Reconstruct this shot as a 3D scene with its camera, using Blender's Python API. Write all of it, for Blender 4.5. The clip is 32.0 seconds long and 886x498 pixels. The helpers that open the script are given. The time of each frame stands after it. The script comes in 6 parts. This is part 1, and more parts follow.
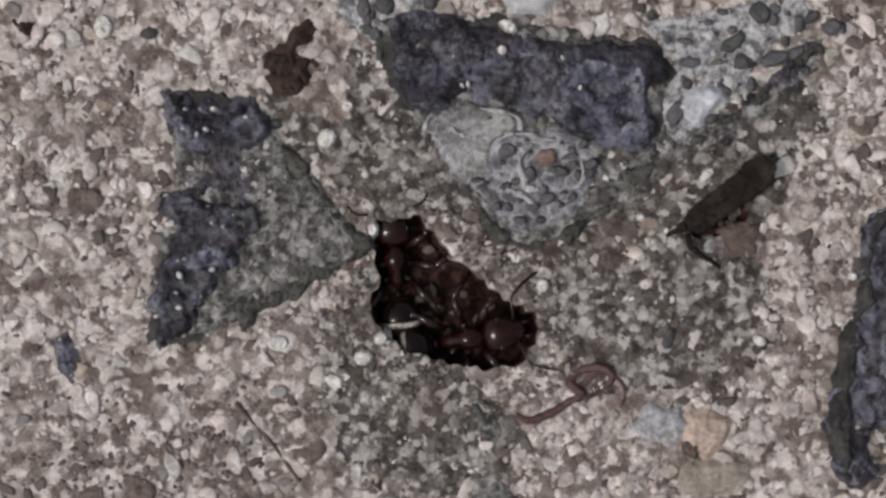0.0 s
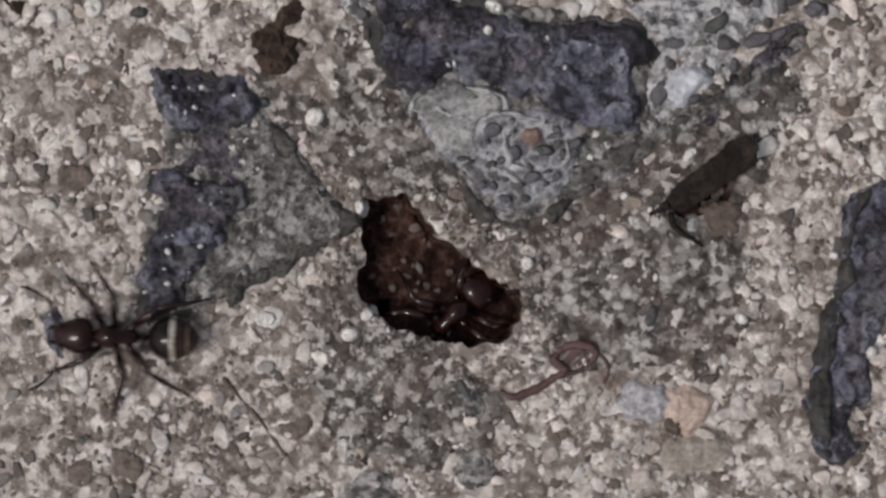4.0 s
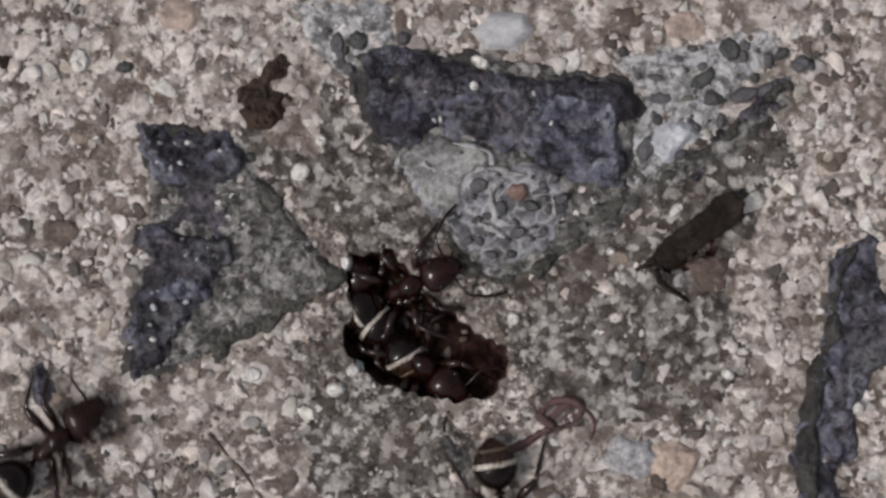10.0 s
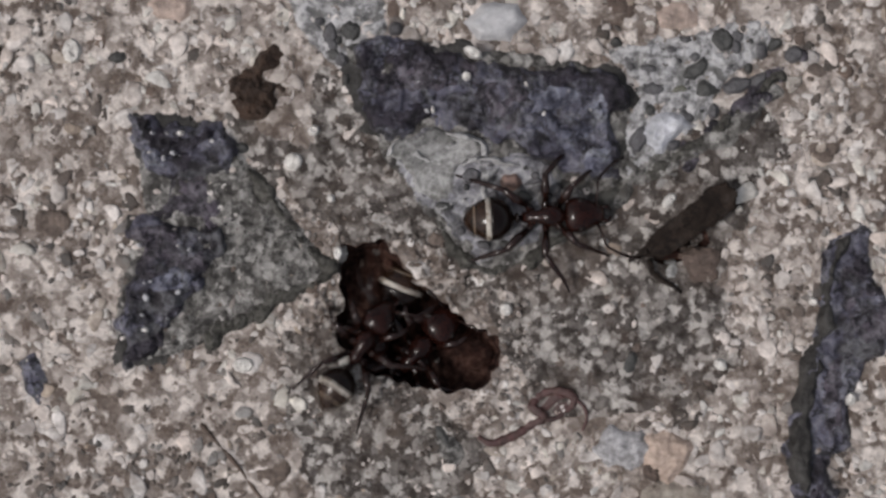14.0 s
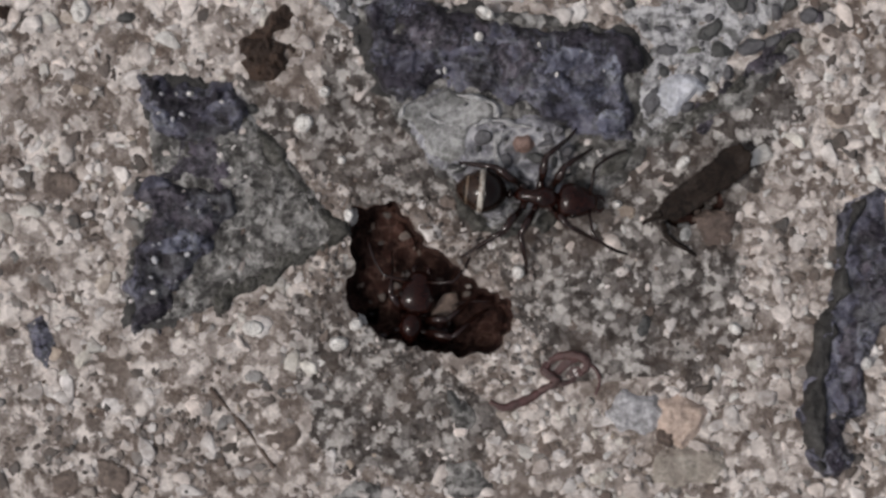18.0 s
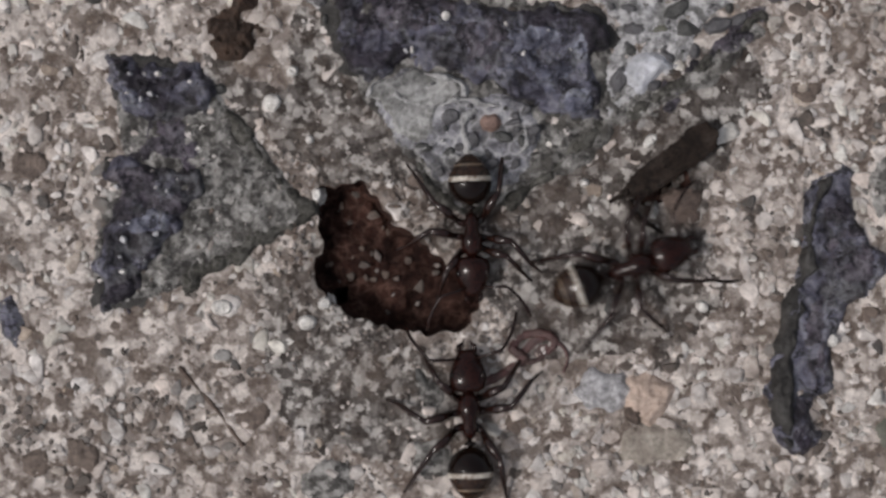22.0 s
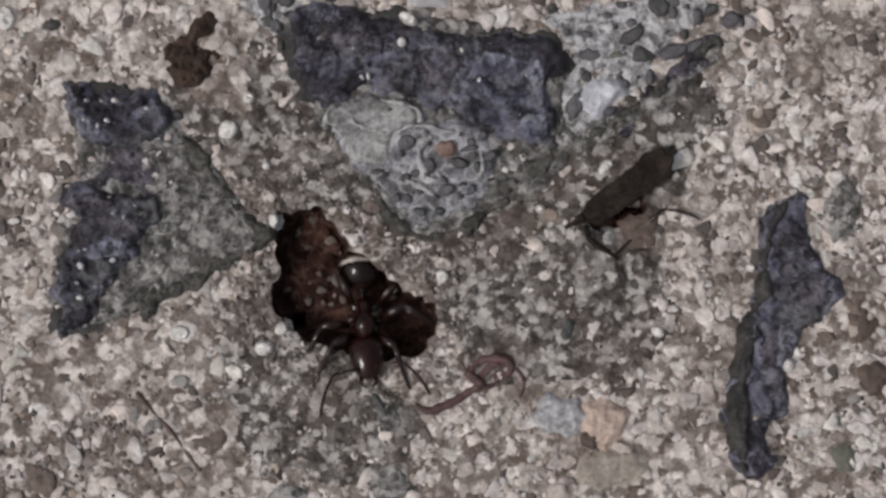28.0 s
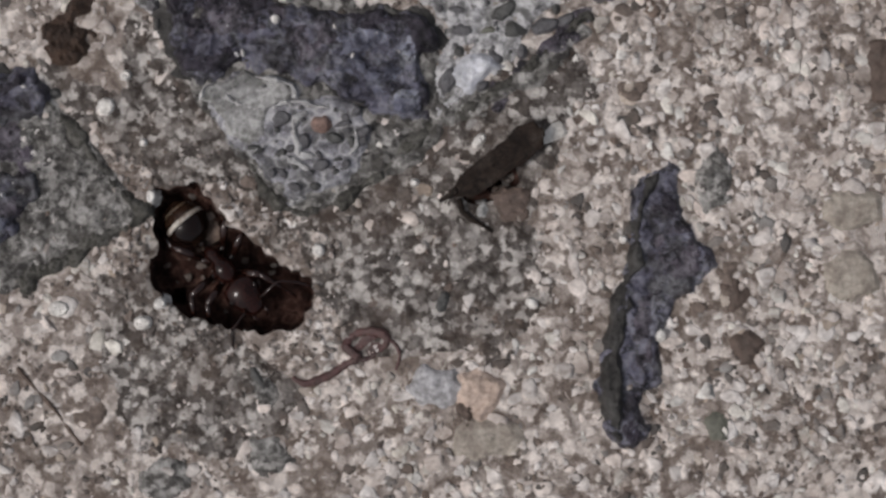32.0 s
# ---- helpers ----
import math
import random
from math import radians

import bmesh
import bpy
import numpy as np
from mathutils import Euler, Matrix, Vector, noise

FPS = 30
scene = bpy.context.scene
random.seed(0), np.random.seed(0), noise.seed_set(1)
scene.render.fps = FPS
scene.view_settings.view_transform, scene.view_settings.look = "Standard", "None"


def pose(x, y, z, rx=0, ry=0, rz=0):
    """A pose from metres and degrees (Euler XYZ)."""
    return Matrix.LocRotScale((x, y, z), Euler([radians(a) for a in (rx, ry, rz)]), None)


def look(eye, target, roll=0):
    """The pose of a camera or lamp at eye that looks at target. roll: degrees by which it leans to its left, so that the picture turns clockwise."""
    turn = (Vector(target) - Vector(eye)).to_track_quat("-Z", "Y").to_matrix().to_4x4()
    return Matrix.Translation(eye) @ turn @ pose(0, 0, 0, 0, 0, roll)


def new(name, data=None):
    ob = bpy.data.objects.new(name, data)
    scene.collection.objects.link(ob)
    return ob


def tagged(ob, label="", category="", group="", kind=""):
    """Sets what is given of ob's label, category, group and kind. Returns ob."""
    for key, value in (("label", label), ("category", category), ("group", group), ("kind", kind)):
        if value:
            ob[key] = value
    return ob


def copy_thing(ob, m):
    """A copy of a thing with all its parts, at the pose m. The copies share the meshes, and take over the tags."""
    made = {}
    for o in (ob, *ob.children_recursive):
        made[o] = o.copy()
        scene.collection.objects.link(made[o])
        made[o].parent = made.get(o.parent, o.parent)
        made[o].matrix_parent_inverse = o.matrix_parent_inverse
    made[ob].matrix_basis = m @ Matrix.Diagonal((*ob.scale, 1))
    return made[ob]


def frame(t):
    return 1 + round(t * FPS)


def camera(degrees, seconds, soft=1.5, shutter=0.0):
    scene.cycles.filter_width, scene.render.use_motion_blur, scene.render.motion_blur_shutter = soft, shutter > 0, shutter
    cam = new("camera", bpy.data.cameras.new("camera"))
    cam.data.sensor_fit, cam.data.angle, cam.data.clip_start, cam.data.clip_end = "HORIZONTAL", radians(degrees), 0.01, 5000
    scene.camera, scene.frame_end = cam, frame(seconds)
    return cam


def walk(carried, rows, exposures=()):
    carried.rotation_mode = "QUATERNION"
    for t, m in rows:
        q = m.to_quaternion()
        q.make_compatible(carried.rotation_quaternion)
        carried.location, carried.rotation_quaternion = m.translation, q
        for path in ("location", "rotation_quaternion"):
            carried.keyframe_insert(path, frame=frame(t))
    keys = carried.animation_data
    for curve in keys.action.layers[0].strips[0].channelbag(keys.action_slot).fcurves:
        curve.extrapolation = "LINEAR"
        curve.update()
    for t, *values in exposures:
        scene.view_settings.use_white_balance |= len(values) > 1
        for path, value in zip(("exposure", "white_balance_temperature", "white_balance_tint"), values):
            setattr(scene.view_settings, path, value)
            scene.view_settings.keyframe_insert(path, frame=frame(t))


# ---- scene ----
MM = 0.001

# ---- camera ----
cam = camera(24, 32.0, soft=2.8, shutter=0.45)
walk(cam, [
    (0, pose(-0.001315, 0.001110, 0.092322, 0, 0, -0.010)),
    (0.5, pose(-0.001224, 0.000801, 0.092576, 0, 0, 0.059)),
    (1, pose(-0.000943, 0.000520, 0.093044, 0, 0, 0.070)),
    (1.5, pose(-0.000810, 0.000392, 0.093224, 0, 0, 0.168)),
    (2, pose(-0.000813, 0.000602, 0.093227, 0, 0, 0.228)),
    (2.5, pose(-0.000940, 0.000689, 0.092773, 0, 0, 0.191)),
    (3, pose(-0.001015, 0.000359, 0.092938, 0, 0, 0.246)),
    (3.5, pose(-0.000662, 0.000084, 0.093108, 0, 0, 0.237)),
    (5.5, pose(-0.000744, 0.000314, 0.094015, 0, 0, 0.142)),
    (6, pose(-0.000736, 0.000177, 0.093957, 0, 0, 0.130)),
    (6.5, pose(-0.000804, 0.000391, 0.094136, 0, 0, 0.161)),
    (7, pose(-0.000718, 0.000465, 0.094624, 0, 0, 0.158)),
    (7.5, pose(-0.000696, 0.001053, 0.094086, 0, 0, 0.198)),
    (8, pose(-0.000603, 0.001305, 0.094093, 0, 0, 0.155)),
    (8.5, pose(-0.000430, 0.001517, 0.093832, 0, 0, 0.226)),
    (9, pose(-0.000264, 0.001986, 0.093544, 0, 0, 0.180)),
    (9.5, pose(-0.000211, 0.002373, 0.093427, 0, 0, 0.233)),
    (10, pose(-0.000062, 0.002602, 0.093212, 0, 0, 0.240)),
    (10.5, pose(0.000180, 0.002600, 0.093195, 0, 0, 0.297)),
    (11, pose(0.000349, 0.002166, 0.093283, 0, 0, 0.308)),
    (11.5, pose(0.000365, 0.001876, 0.093499, 0, 0, 0.226)),
    (12, pose(0.000435, 0.001997, 0.093600, 0, 0, 0.259)),
    (12.5, pose(0.000610, 0.002349, 0.093382, 0, 0, 0.281)),
    (13, pose(0.000688, 0.002505, 0.092946, 0, 0, 0.222)),
    (13.5, pose(0.000453, 0.002270, 0.093114, 0, 0, 0.334)),
    (14, pose(0.000278, 0.002179, 0.093139, 0, 0, 0.271)),
    (14.5, pose(0.000165, 0.002032, 0.092862, 0, 0, 0.269)),
    (16.5, pose(-0.000536, 0.001127, 0.092696, 0, 0, 0.341)),
    (17, pose(-0.000290, 0.001162, 0.092404, 0, 0, 0.289)),
    (17.5, pose(-0.000435, 0.000875, 0.092030, 0, 0, 0.335)),
    (18, pose(-0.000234, 0.000514, 0.092269, 0, 0, 0.341)),
    (18.5, pose(-0.000380, 0.000204, 0.092629, 0, 0, 0.312)),
    (19, pose(-0.000364, -0.000186, 0.092812, 0, 0, 0.313)),
    (19.5, pose(-0.000268, 0.000276, 0.092579, 0, 0, 0.306)),
    (20, pose(-0.000166, -0.000025, 0.092770, 0, 0, 0.271)),
    (20.5, pose(-0.000239, -0.000195, 0.092852, 0, 0, 0.244)),
    (21, pose(-0.000198, -0.000119, 0.092527, 0, 0, 0.247)),
    (21.5, pose(0.000206, -0.000204, 0.092371, 0, 0, 0.237)),
    (22, pose(0.001194, -0.000421, 0.092539, 0, 0, 0.166)),
    (22.5, pose(0.001117, -0.000457, 0.092967, 0, 0, 0.201)),
    (23, pose(0.001326, -0.000126, 0.093004, 0, 0, 0.148)),
    (23.5, pose(0.001597, 0.000659, 0.092753, 0, 0, 0.140)),
    (24, pose(0.002020, 0.000994, 0.092728, 0, 0, 0.152)),
    (24.5, pose(0.001908, 0.000850, 0.093042, 0, 0, 0.097)),
    (26.5, pose(0.002030, 0.001293, 0.091777, 0, 0, 0.306)),
    (27, pose(0.002263, 0.001448, 0.092046, 0, 0, 0.075)),
    (27.5, pose(0.002637, 0.001070, 0.092443, 0, 0, 0.164)),
    (28, pose(0.003132, 0.000722, 0.092831, 0, 0, 0.107)),
    (28.5, pose(0.003840, 0.000618, 0.093142, 0, 0, -0.021)),
    (29, pose(0.005620, 0.001240, 0.092981, 0, 0, -0.037)),
    (29.5, pose(0.006201, 0.001420, 0.092887, 0, 0, -0.164)),
    (30, pose(0.006797, 0.001248, 0.092776, 0, 0, -0.114)),
    (30.5, pose(0.007333, 0.000465, 0.092926, 0, 0, -0.210)),
    (31, pose(0.008271, 0.000043, 0.093278, 0, 0, -0.330)),
    (31.5, pose(0.008533, -0.000245, 0.093571, 0, 0, -0.353)),
    (32, pose(0.008714, -0.000468, 0.093905, 0, 0, -0.392)),
])

# ---- light: bright overcast sky with a wide, weak sun behind thin cloud ----
SUN_ELEVATION, SUN_TURN = radians(56), radians(250)
world = bpy.data.worlds.new("overcast_sky")
scene.world = world
world.use_nodes = True
wn = world.node_tree
sky = wn.nodes.new("ShaderNodeTexSky")
sky.sky_type = "NISHITA"
sky.sun_disc = False
sky.sun_elevation, sky.sun_rotation = SUN_ELEVATION, SUN_TURN
sky.dust_density, sky.air_density = 4.0, 1.0
cloud = wn.nodes.new("ShaderNodeHueSaturation")  # thin cloud takes most of the blue out of the sky
cloud.inputs["Saturation"].default_value = 0.42
wn.links.new(sky.outputs[0], cloud.inputs["Color"])
wn.links.new(cloud.outputs[0], wn.nodes["Background"].inputs[0])
wn.nodes["Background"].inputs[1].default_value = 0.097
sun = new("sun", bpy.data.lights.new("sun", "SUN"))
sun.data.energy, sun.data.angle, sun.data.color = 1.46, radians(14), (1.0, 0.96, 0.94)
sun.matrix_world = look((math.sin(SUN_TURN) * math.cos(SUN_ELEVATION), math.cos(SUN_TURN) * math.cos(SUN_ELEVATION), math.sin(SUN_ELEVATION)), (0, 0, 0))
scene.view_settings.exposure = 0.0

# ---- noise on plan coordinates, in millimetres ----


def lattice(ix, iy, seed):
    h = (ix.astype(np.int64) * 374761393 + iy.astype(np.int64) * 668265263 + seed * 1442695041) & 0x7FFFFFFF
    h = ((h ^ (h >> 13)) * 1274126177) & 0x7FFFFFFF
    return ((h ^ (h >> 16)) & 0xFFFF) / 65535.0


def value_noise(x, y, seed):
    ix, iy = np.floor(x), np.floor(y)
    fx, fy = x - ix, y - iy
    fx, fy = fx * fx * (3 - 2 * fx), fy * fy * (3 - 2 * fy)
    a, b = lattice(ix, iy, seed), lattice(ix + 1, iy, seed)
    c, d = lattice(ix, iy + 1, seed), lattice(ix + 1, iy + 1, seed)
    return (a * (1 - fx) + b * fx) * (1 - fy) + (c * (1 - fx) + d * fx) * fy


def fbm(x, y, size, seed, octaves=4, gain=0.55):
    """Noise from -1 to 1 whose largest lumps are `size` millimetres."""
    out, amp, total = 0.0, 1.0, 0.0
    for k in range(octaves):
        out = out + amp * (value_noise(x / size * 2**k + 37.1 * k, y / size * 2**k - 11.7 * k, seed + k) * 2 - 1)
        total += amp
        amp *= gain
    return out / total * 1.4


def inside(x, y, outline):
    """Signed distance to a closed outline, in millimetres, positive inside."""
    x, y = np.asarray(x, float), np.asarray(y, float)
    best, sign = np.full(x.shape, 1e9), np.zeros(x.shape, bool)
    n = len(outline)
    for i in range(n):
        (ax, ay), (bx, by) = outline[i], outline[(i + 1) % n]
        dx, dy = bx - ax, by - ay
        t = np.clip(((x - ax) * dx + (y - ay) * dy) / (dx * dx + dy * dy + 1e-9), 0, 1)
        best = np.minimum(best, np.hypot(x - ax - t * dx, y - ay - t * dy))
        cross = (ay > y) != (by > y)
        sign ^= cross & (x < (bx - ax) * (y - ay) / (by - ay + 1e-12) + ax)
    return np.where(sign, best, -best)


def oval(cx, cy, rx, ry, turn=0, n=10):
    c, s = math.cos(radians(turn)), math.sin(radians(turn))
    return [(cx + rx * math.cos(a) * c - ry * math.sin(a) * s, cy + rx * math.cos(a) * s + ry * math.sin(a) * c)
            for a in (2 * math.pi * i / n for i in range(n))]


def smooth(v):
    v = np.clip(v, 0, 1)
    return v * v * (3 - 2 * v)


# ---- materials ----


def material(name, base, second=None, grain=0.25, coarse=1.2, spread=0.25, rough=0.8, bump=0.5, island="", flecks=None, fleck_size=0.12, fleck_amount=0.35, coat=0.0, grime=0.0, gloss=0.5, stains=0.0, third=None, third_size=2.0, third_at=0.52, third_amount=1.0, third_soft=0.07, lines=None, line_size=1.2, line_width=0.02, line_amount=0.8, cells=None, cell_size=0.55, net=None, net_size=1.3, net_amount=0.8):
    """Two colours mixed by noise at two sizes (millimetres), a random tone per piece, optional flecks, and fine relief."""
    m = bpy.data.materials.new(name)
    m.use_nodes = True
    nt = m.node_tree
    N, L = nt.nodes, nt.links
    bsdf = N["Principled BSDF"]
    second = second or tuple(c * 0.55 for c in base)
    tc = N.new("ShaderNodeTexCoord")
    shift = N.new("ShaderNodeVectorMath")
    shift.operation = "ADD"
    shift.inputs[1].default_value = (0.07773, 0.12347, 0.0)
    L.new(tc.outputs["Object"], shift.inputs[0])
    spot = shift.outputs[0]

    def noise_node(size, detail):
        n = N.new("ShaderNodeTexNoise")
        n.inputs["Scale"].default_value = 1.0 / (size * MM)
        n.inputs["Detail"].default_value = detail
        n.inputs["Roughness"].default_value = 0.68
        L.new(spot, n.inputs["Vector"])
        return n

    fine, big = noise_node(grain, 6), noise_node(coarse, 5)
    add = N.new("ShaderNodeMath")
    add.operation = "ADD"
    L.new(fine.outputs[0], add.inputs[0])
    L.new(big.outputs[0], add.inputs[1])
    ramp = N.new("ShaderNodeMapRange")
    ramp.inputs[1].default_value, ramp.inputs[2].default_value = 1.0 - spread, 1.0 + spread
    L.new(add.outputs[0], ramp.inputs[0])
    mix = N.new("ShaderNodeMix")
    mix.data_type = "RGBA"
    mix.inputs[6].default_value, mix.inputs[7].default_value = (*second, 1), (*base, 1)
    L.new(ramp.outputs[0], mix.inputs[0])
    colour = mix.outputs[2]
    if cells:
        # rubble: soft-edged grains of three tones, uneven in outline
        rubble = N.new("ShaderNodeTexVoronoi")
        rubble.feature = "SMOOTH_F1"
        rubble.inputs["Scale"].default_value = 1.0 / (cell_size * MM)
        rubble.inputs["Smoothness"].default_value = 0.35
        shake = N.new("ShaderNodeVectorMath")
        shake.operation = "MULTIPLY_ADD"
        shake.inputs[1].default_value = (cell_size * MM * 2.2,) * 3
        L.new(noise_node(cell_size * 1.1, 4).outputs["Color"], shake.inputs[0])
        L.new(spot, shake.inputs[2])
        L.new(shake.outputs[0], rubble.inputs["Vector"])
        split = N.new("ShaderNodeSeparateColor")
        L.new(rubble.outputs["Color"], split.inputs[0])
        tone = N.new("ShaderNodeValToRGB")
        tone.color_ramp.elements[0].position, tone.color_ramp.elements[0].color = 0.2, (*cells[0], 1)
        tone.color_ramp.elements[1].position, tone.color_ramp.elements[1].color = 0.86, (*cells[2], 1)
        tone.color_ramp.elements.new(0.46).color = (*cells[1], 1)
        L.new(split.outputs[0], tone.inputs[0])
        cm = N.new("ShaderNodeMix")
        cm.data_type = "RGBA"
        cm.inputs[0].default_value = 0.62
        L.new(colour, cm.inputs[6])
        L.new(tone.outputs[0], cm.inputs[7])
        # joints between the grains darkened: dirt and crevice shade put into the colour
        joint = N.new("ShaderNodeMapRange")
        joint.inputs[1].default_value, joint.inputs[2].default_value = 0.42, 0.75
        joint.inputs[4].default_value = 0.7
        L.new(rubble.outputs["Distance"], joint.inputs[0])
        jm = N.new("ShaderNodeMix")
        jm.data_type = "RGBA"
        L.new(joint.outputs[0], jm.inputs[0])
        L.new(cm.outputs[2], jm.inputs[6])
        jm.inputs[7].default_value = (*cells[0], 1)
        colour = jm.outputs[2]
    if third:
        patch = noise_node(third_size, 7)
        pr = N.new("ShaderNodeMapRange")
        pr.inputs[1].default_value, pr.inputs[2].default_value = third_at, third_at + third_soft
        pr.inputs[4].default_value = third_amount
        L.new(patch.outputs[0], pr.inputs[0])
        pm = N.new("ShaderNodeMix")
        pm.data_type = "RGBA"
        L.new(pr.outputs[0], pm.inputs[0])
        L.new(colour, pm.inputs[6])
        pm.inputs[7].default_value = (*third, 1)
        colour = pm.outputs[2]
    if lines:
        vein = noise_node(line_size, 4)
        off = N.new("ShaderNodeMath")
        off.operation = "SUBTRACT"
        off.inputs[1].default_value = 0.5
        L.new(vein.outputs[0], off.inputs[0])
        size = N.new("ShaderNodeMath")
        size.operation = "ABSOLUTE"
        L.new(off.outputs[0], size.inputs[0])
        lr = N.new("ShaderNodeMapRange")
        lr.inputs[1].default_value, lr.inputs[2].default_value = line_width * 0.4, line_width
        lr.inputs[3].default_value, lr.inputs[4].default_value = line_amount, 0.0
        L.new(size.outputs[0], lr.inputs[0])
        lm = N.new("ShaderNodeMix")
        lm.data_type = "RGBA"
        L.new(lr.outputs[0], lm.inputs[0])
        L.new(colour, lm.inputs[6])
        lm.inputs[7].default_value = (*lines, 1)
        colour = lm.outputs[2]
    if net:
        # a network of veins round rounded cells
        web = N.new("ShaderNodeTexVoronoi")
        web.feature = "DISTANCE_TO_EDGE"
        web.inputs["Scale"].default_value = 1.0 / (net_size * MM)
        bend = N.new("ShaderNodeVectorMath")
        bend.operation = "MULTIPLY_ADD"
        bend.inputs[1].default_value = (net_size * MM * 0.5,) * 3
        L.new(noise_node(net_size * 0.6, 3).outputs["Color"], bend.inputs[0])
        L.new(spot, bend.inputs[2])
        L.new(bend.outputs[0], web.inputs["Vector"])
        wide = N.new("ShaderNodeMapRange")
        wide.inputs[1].default_value, wide.inputs[2].default_value = 0.01, 0.16
        wide.inputs[3].default_value, wide.inputs[4].default_value = net_amount, 0.0
        L.new(web.outputs["Distance"], wide.inputs[0])
        patchy = N.new("ShaderNodeMapRange")
        patchy.inputs[1].default_value, patchy.inputs[2].default_value = 0.36, 0.6
        L.new(big.outputs[0], patchy.inputs[0])
        both = N.new("ShaderNodeMath")
        both.operation = "MULTIPLY"
        L.new(wide.outputs[0], both.inputs[0])
        L.new(patchy.outputs[0], both.inputs[1])
        nm = N.new("ShaderNodeMix")
        nm.data_type = "RGBA"
        L.new(both.outputs[0], nm.inputs[0])
        L.new(colour, nm.inputs[6])
        nm.inputs[7].default_value = (*net, 1)
        colour = nm.outputs[2]
    if flecks:
        v = N.new("ShaderNodeTexVoronoi")
        v.feature = "DISTANCE_TO_EDGE"
        v.inputs["Scale"].default_value = 1.0 / (fleck_size * MM)
        warp = N.new("ShaderNodeVectorMath")
        warp.operation = "MULTIPLY_ADD"
        warp.inputs[1].default_value = (fleck_size * MM * 1.5,) * 3
        L.new(fine.outputs["Color"], warp.inputs[0])
        L.new(spot, warp.inputs[2])
        L.new(warp.outputs[0], v.inputs["Vector"])
        r = N.new("ShaderNodeMapRange")
        r.inputs[1].default_value, r.inputs[2].default_value = 0.0, 0.2
        r.inputs[3].default_value, r.inputs[4].default_value = fleck_amount, 0.0
        L.new(v.outputs["Distance"], r.inputs[0])
        cut = N.new("ShaderNodeMath")
        cut.operation = "MULTIPLY"
        big_cut = N.new("ShaderNodeMapRange")
        big_cut.inputs[1].default_value, big_cut.inputs[2].default_value = 0.42, 0.58
        L.new(big.outputs[0], big_cut.inputs[0])
        L.new(r.outputs[0], cut.inputs[0])
        L.new(big_cut.outputs[0], cut.inputs[1])
        fm = N.new("ShaderNodeMix")
        fm.data_type = "RGBA"
        L.new(cut.outputs[0], fm.inputs[0])
        L.new(colour, fm.inputs[6])
        fm.inputs[7].default_value = (*flecks, 1)
        colour = fm.outputs[2]
    if island:
        if island == "piece":
            rnd = N.new("ShaderNodeNewGeometry").outputs["Random Per Island"]
        else:
            rnd = N.new("ShaderNodeObjectInfo").outputs["Random"]
        hsv = N.new("ShaderNodeHueSaturation")
        val = N.new("ShaderNodeMapRange")
        val.inputs[3].default_value, val.inputs[4].default_value = 0.8, 1.16
        L.new(rnd, val.inputs[0])
        L.new(val.outputs[0], hsv.inputs["Value"])
        shift = N.new("ShaderNodeMath")
        shift.operation = "MULTIPLY"
        shift.inputs[1].default_value = 7.31
        frac = N.new("ShaderNodeMath")
        frac.operation = "FRACT"
        sat = N.new("ShaderNodeMapRange")
        sat.inputs[3].default_value, sat.inputs[4].default_value = 0.5, 1.15
        L.new(rnd, shift.inputs[0])
        L.new(shift.outputs[0], frac.inputs[0])
        L.new(frac.outputs[0], sat.inputs[0])
        L.new(sat.outputs[0], hsv.inputs["Saturation"])
        L.new(colour, hsv.inputs["Color"])
        colour = hsv.outputs[0]
    if grime:
        stain = noise_node(0.75, 7)
        sr = N.new("ShaderNodeMapRange")
        sr.inputs[1].default_value, sr.inputs[2].default_value = 0.36, 0.58
        sr.inputs[3].default_value, sr.inputs[4].default_value = grime, 0.0
        L.new(stain.outputs[0], sr.inputs[0])
        gm = N.new("ShaderNodeMix")
        gm.data_type = "RGBA"
        L.new(sr.outputs[0], gm.inputs[0])
        L.new(colour, gm.inputs[6])
        gm.inputs[7].default_value = (0.118, 0.086, 0.071, 1)
        colour = gm.outputs[2]
    if stains:
        wide = noise_node(4.0, 6)
        wr = N.new("ShaderNodeMapRange")
        wr.inputs[1].default_value, wr.inputs[2].default_value = 0.5, 0.68
        wr.inputs[4].default_value = stains
        L.new(wide.outputs[0], wr.inputs[0])
        wm = N.new("ShaderNodeMix")
        wm.data_type = "RGBA"
        L.new(wr.outputs[0], wm.inputs[0])
        L.new(colour, wm.inputs[6])
        wm.inputs[7].default_value = (0.135, 0.103, 0.084, 1)
        colour = wm.outputs[2]
    L.new(colour, bsdf.inputs["Base Color"])
    bsdf.inputs["Specular IOR Level"].default_value = gloss
    rr = N.new("ShaderNodeMapRange")
    rr.inputs[3].default_value, rr.inputs[4].default_value = max(rough - 0.15, 0.05), min(rough + 0.12, 1.0)
    L.new(fine.outputs[0], rr.inputs[0])
    L.new(rr.outputs[0], bsdf.inputs["Roughness"])
    bsdf.inputs["Coat Weight"].default_value = coat
    bsdf.inputs["Coat Roughness"].default_value = 0.15
    if bump:
        b = N.new("ShaderNodeBump")
        b.inputs["Strength"].default_value = bump
        b.inputs["Distance"].default_value = grain * MM * 0.5
        L.new(fine.outputs[0], b.inputs["Height"])
        L.new(b.outputs[0], bsdf.inputs["Normal"])
    return m


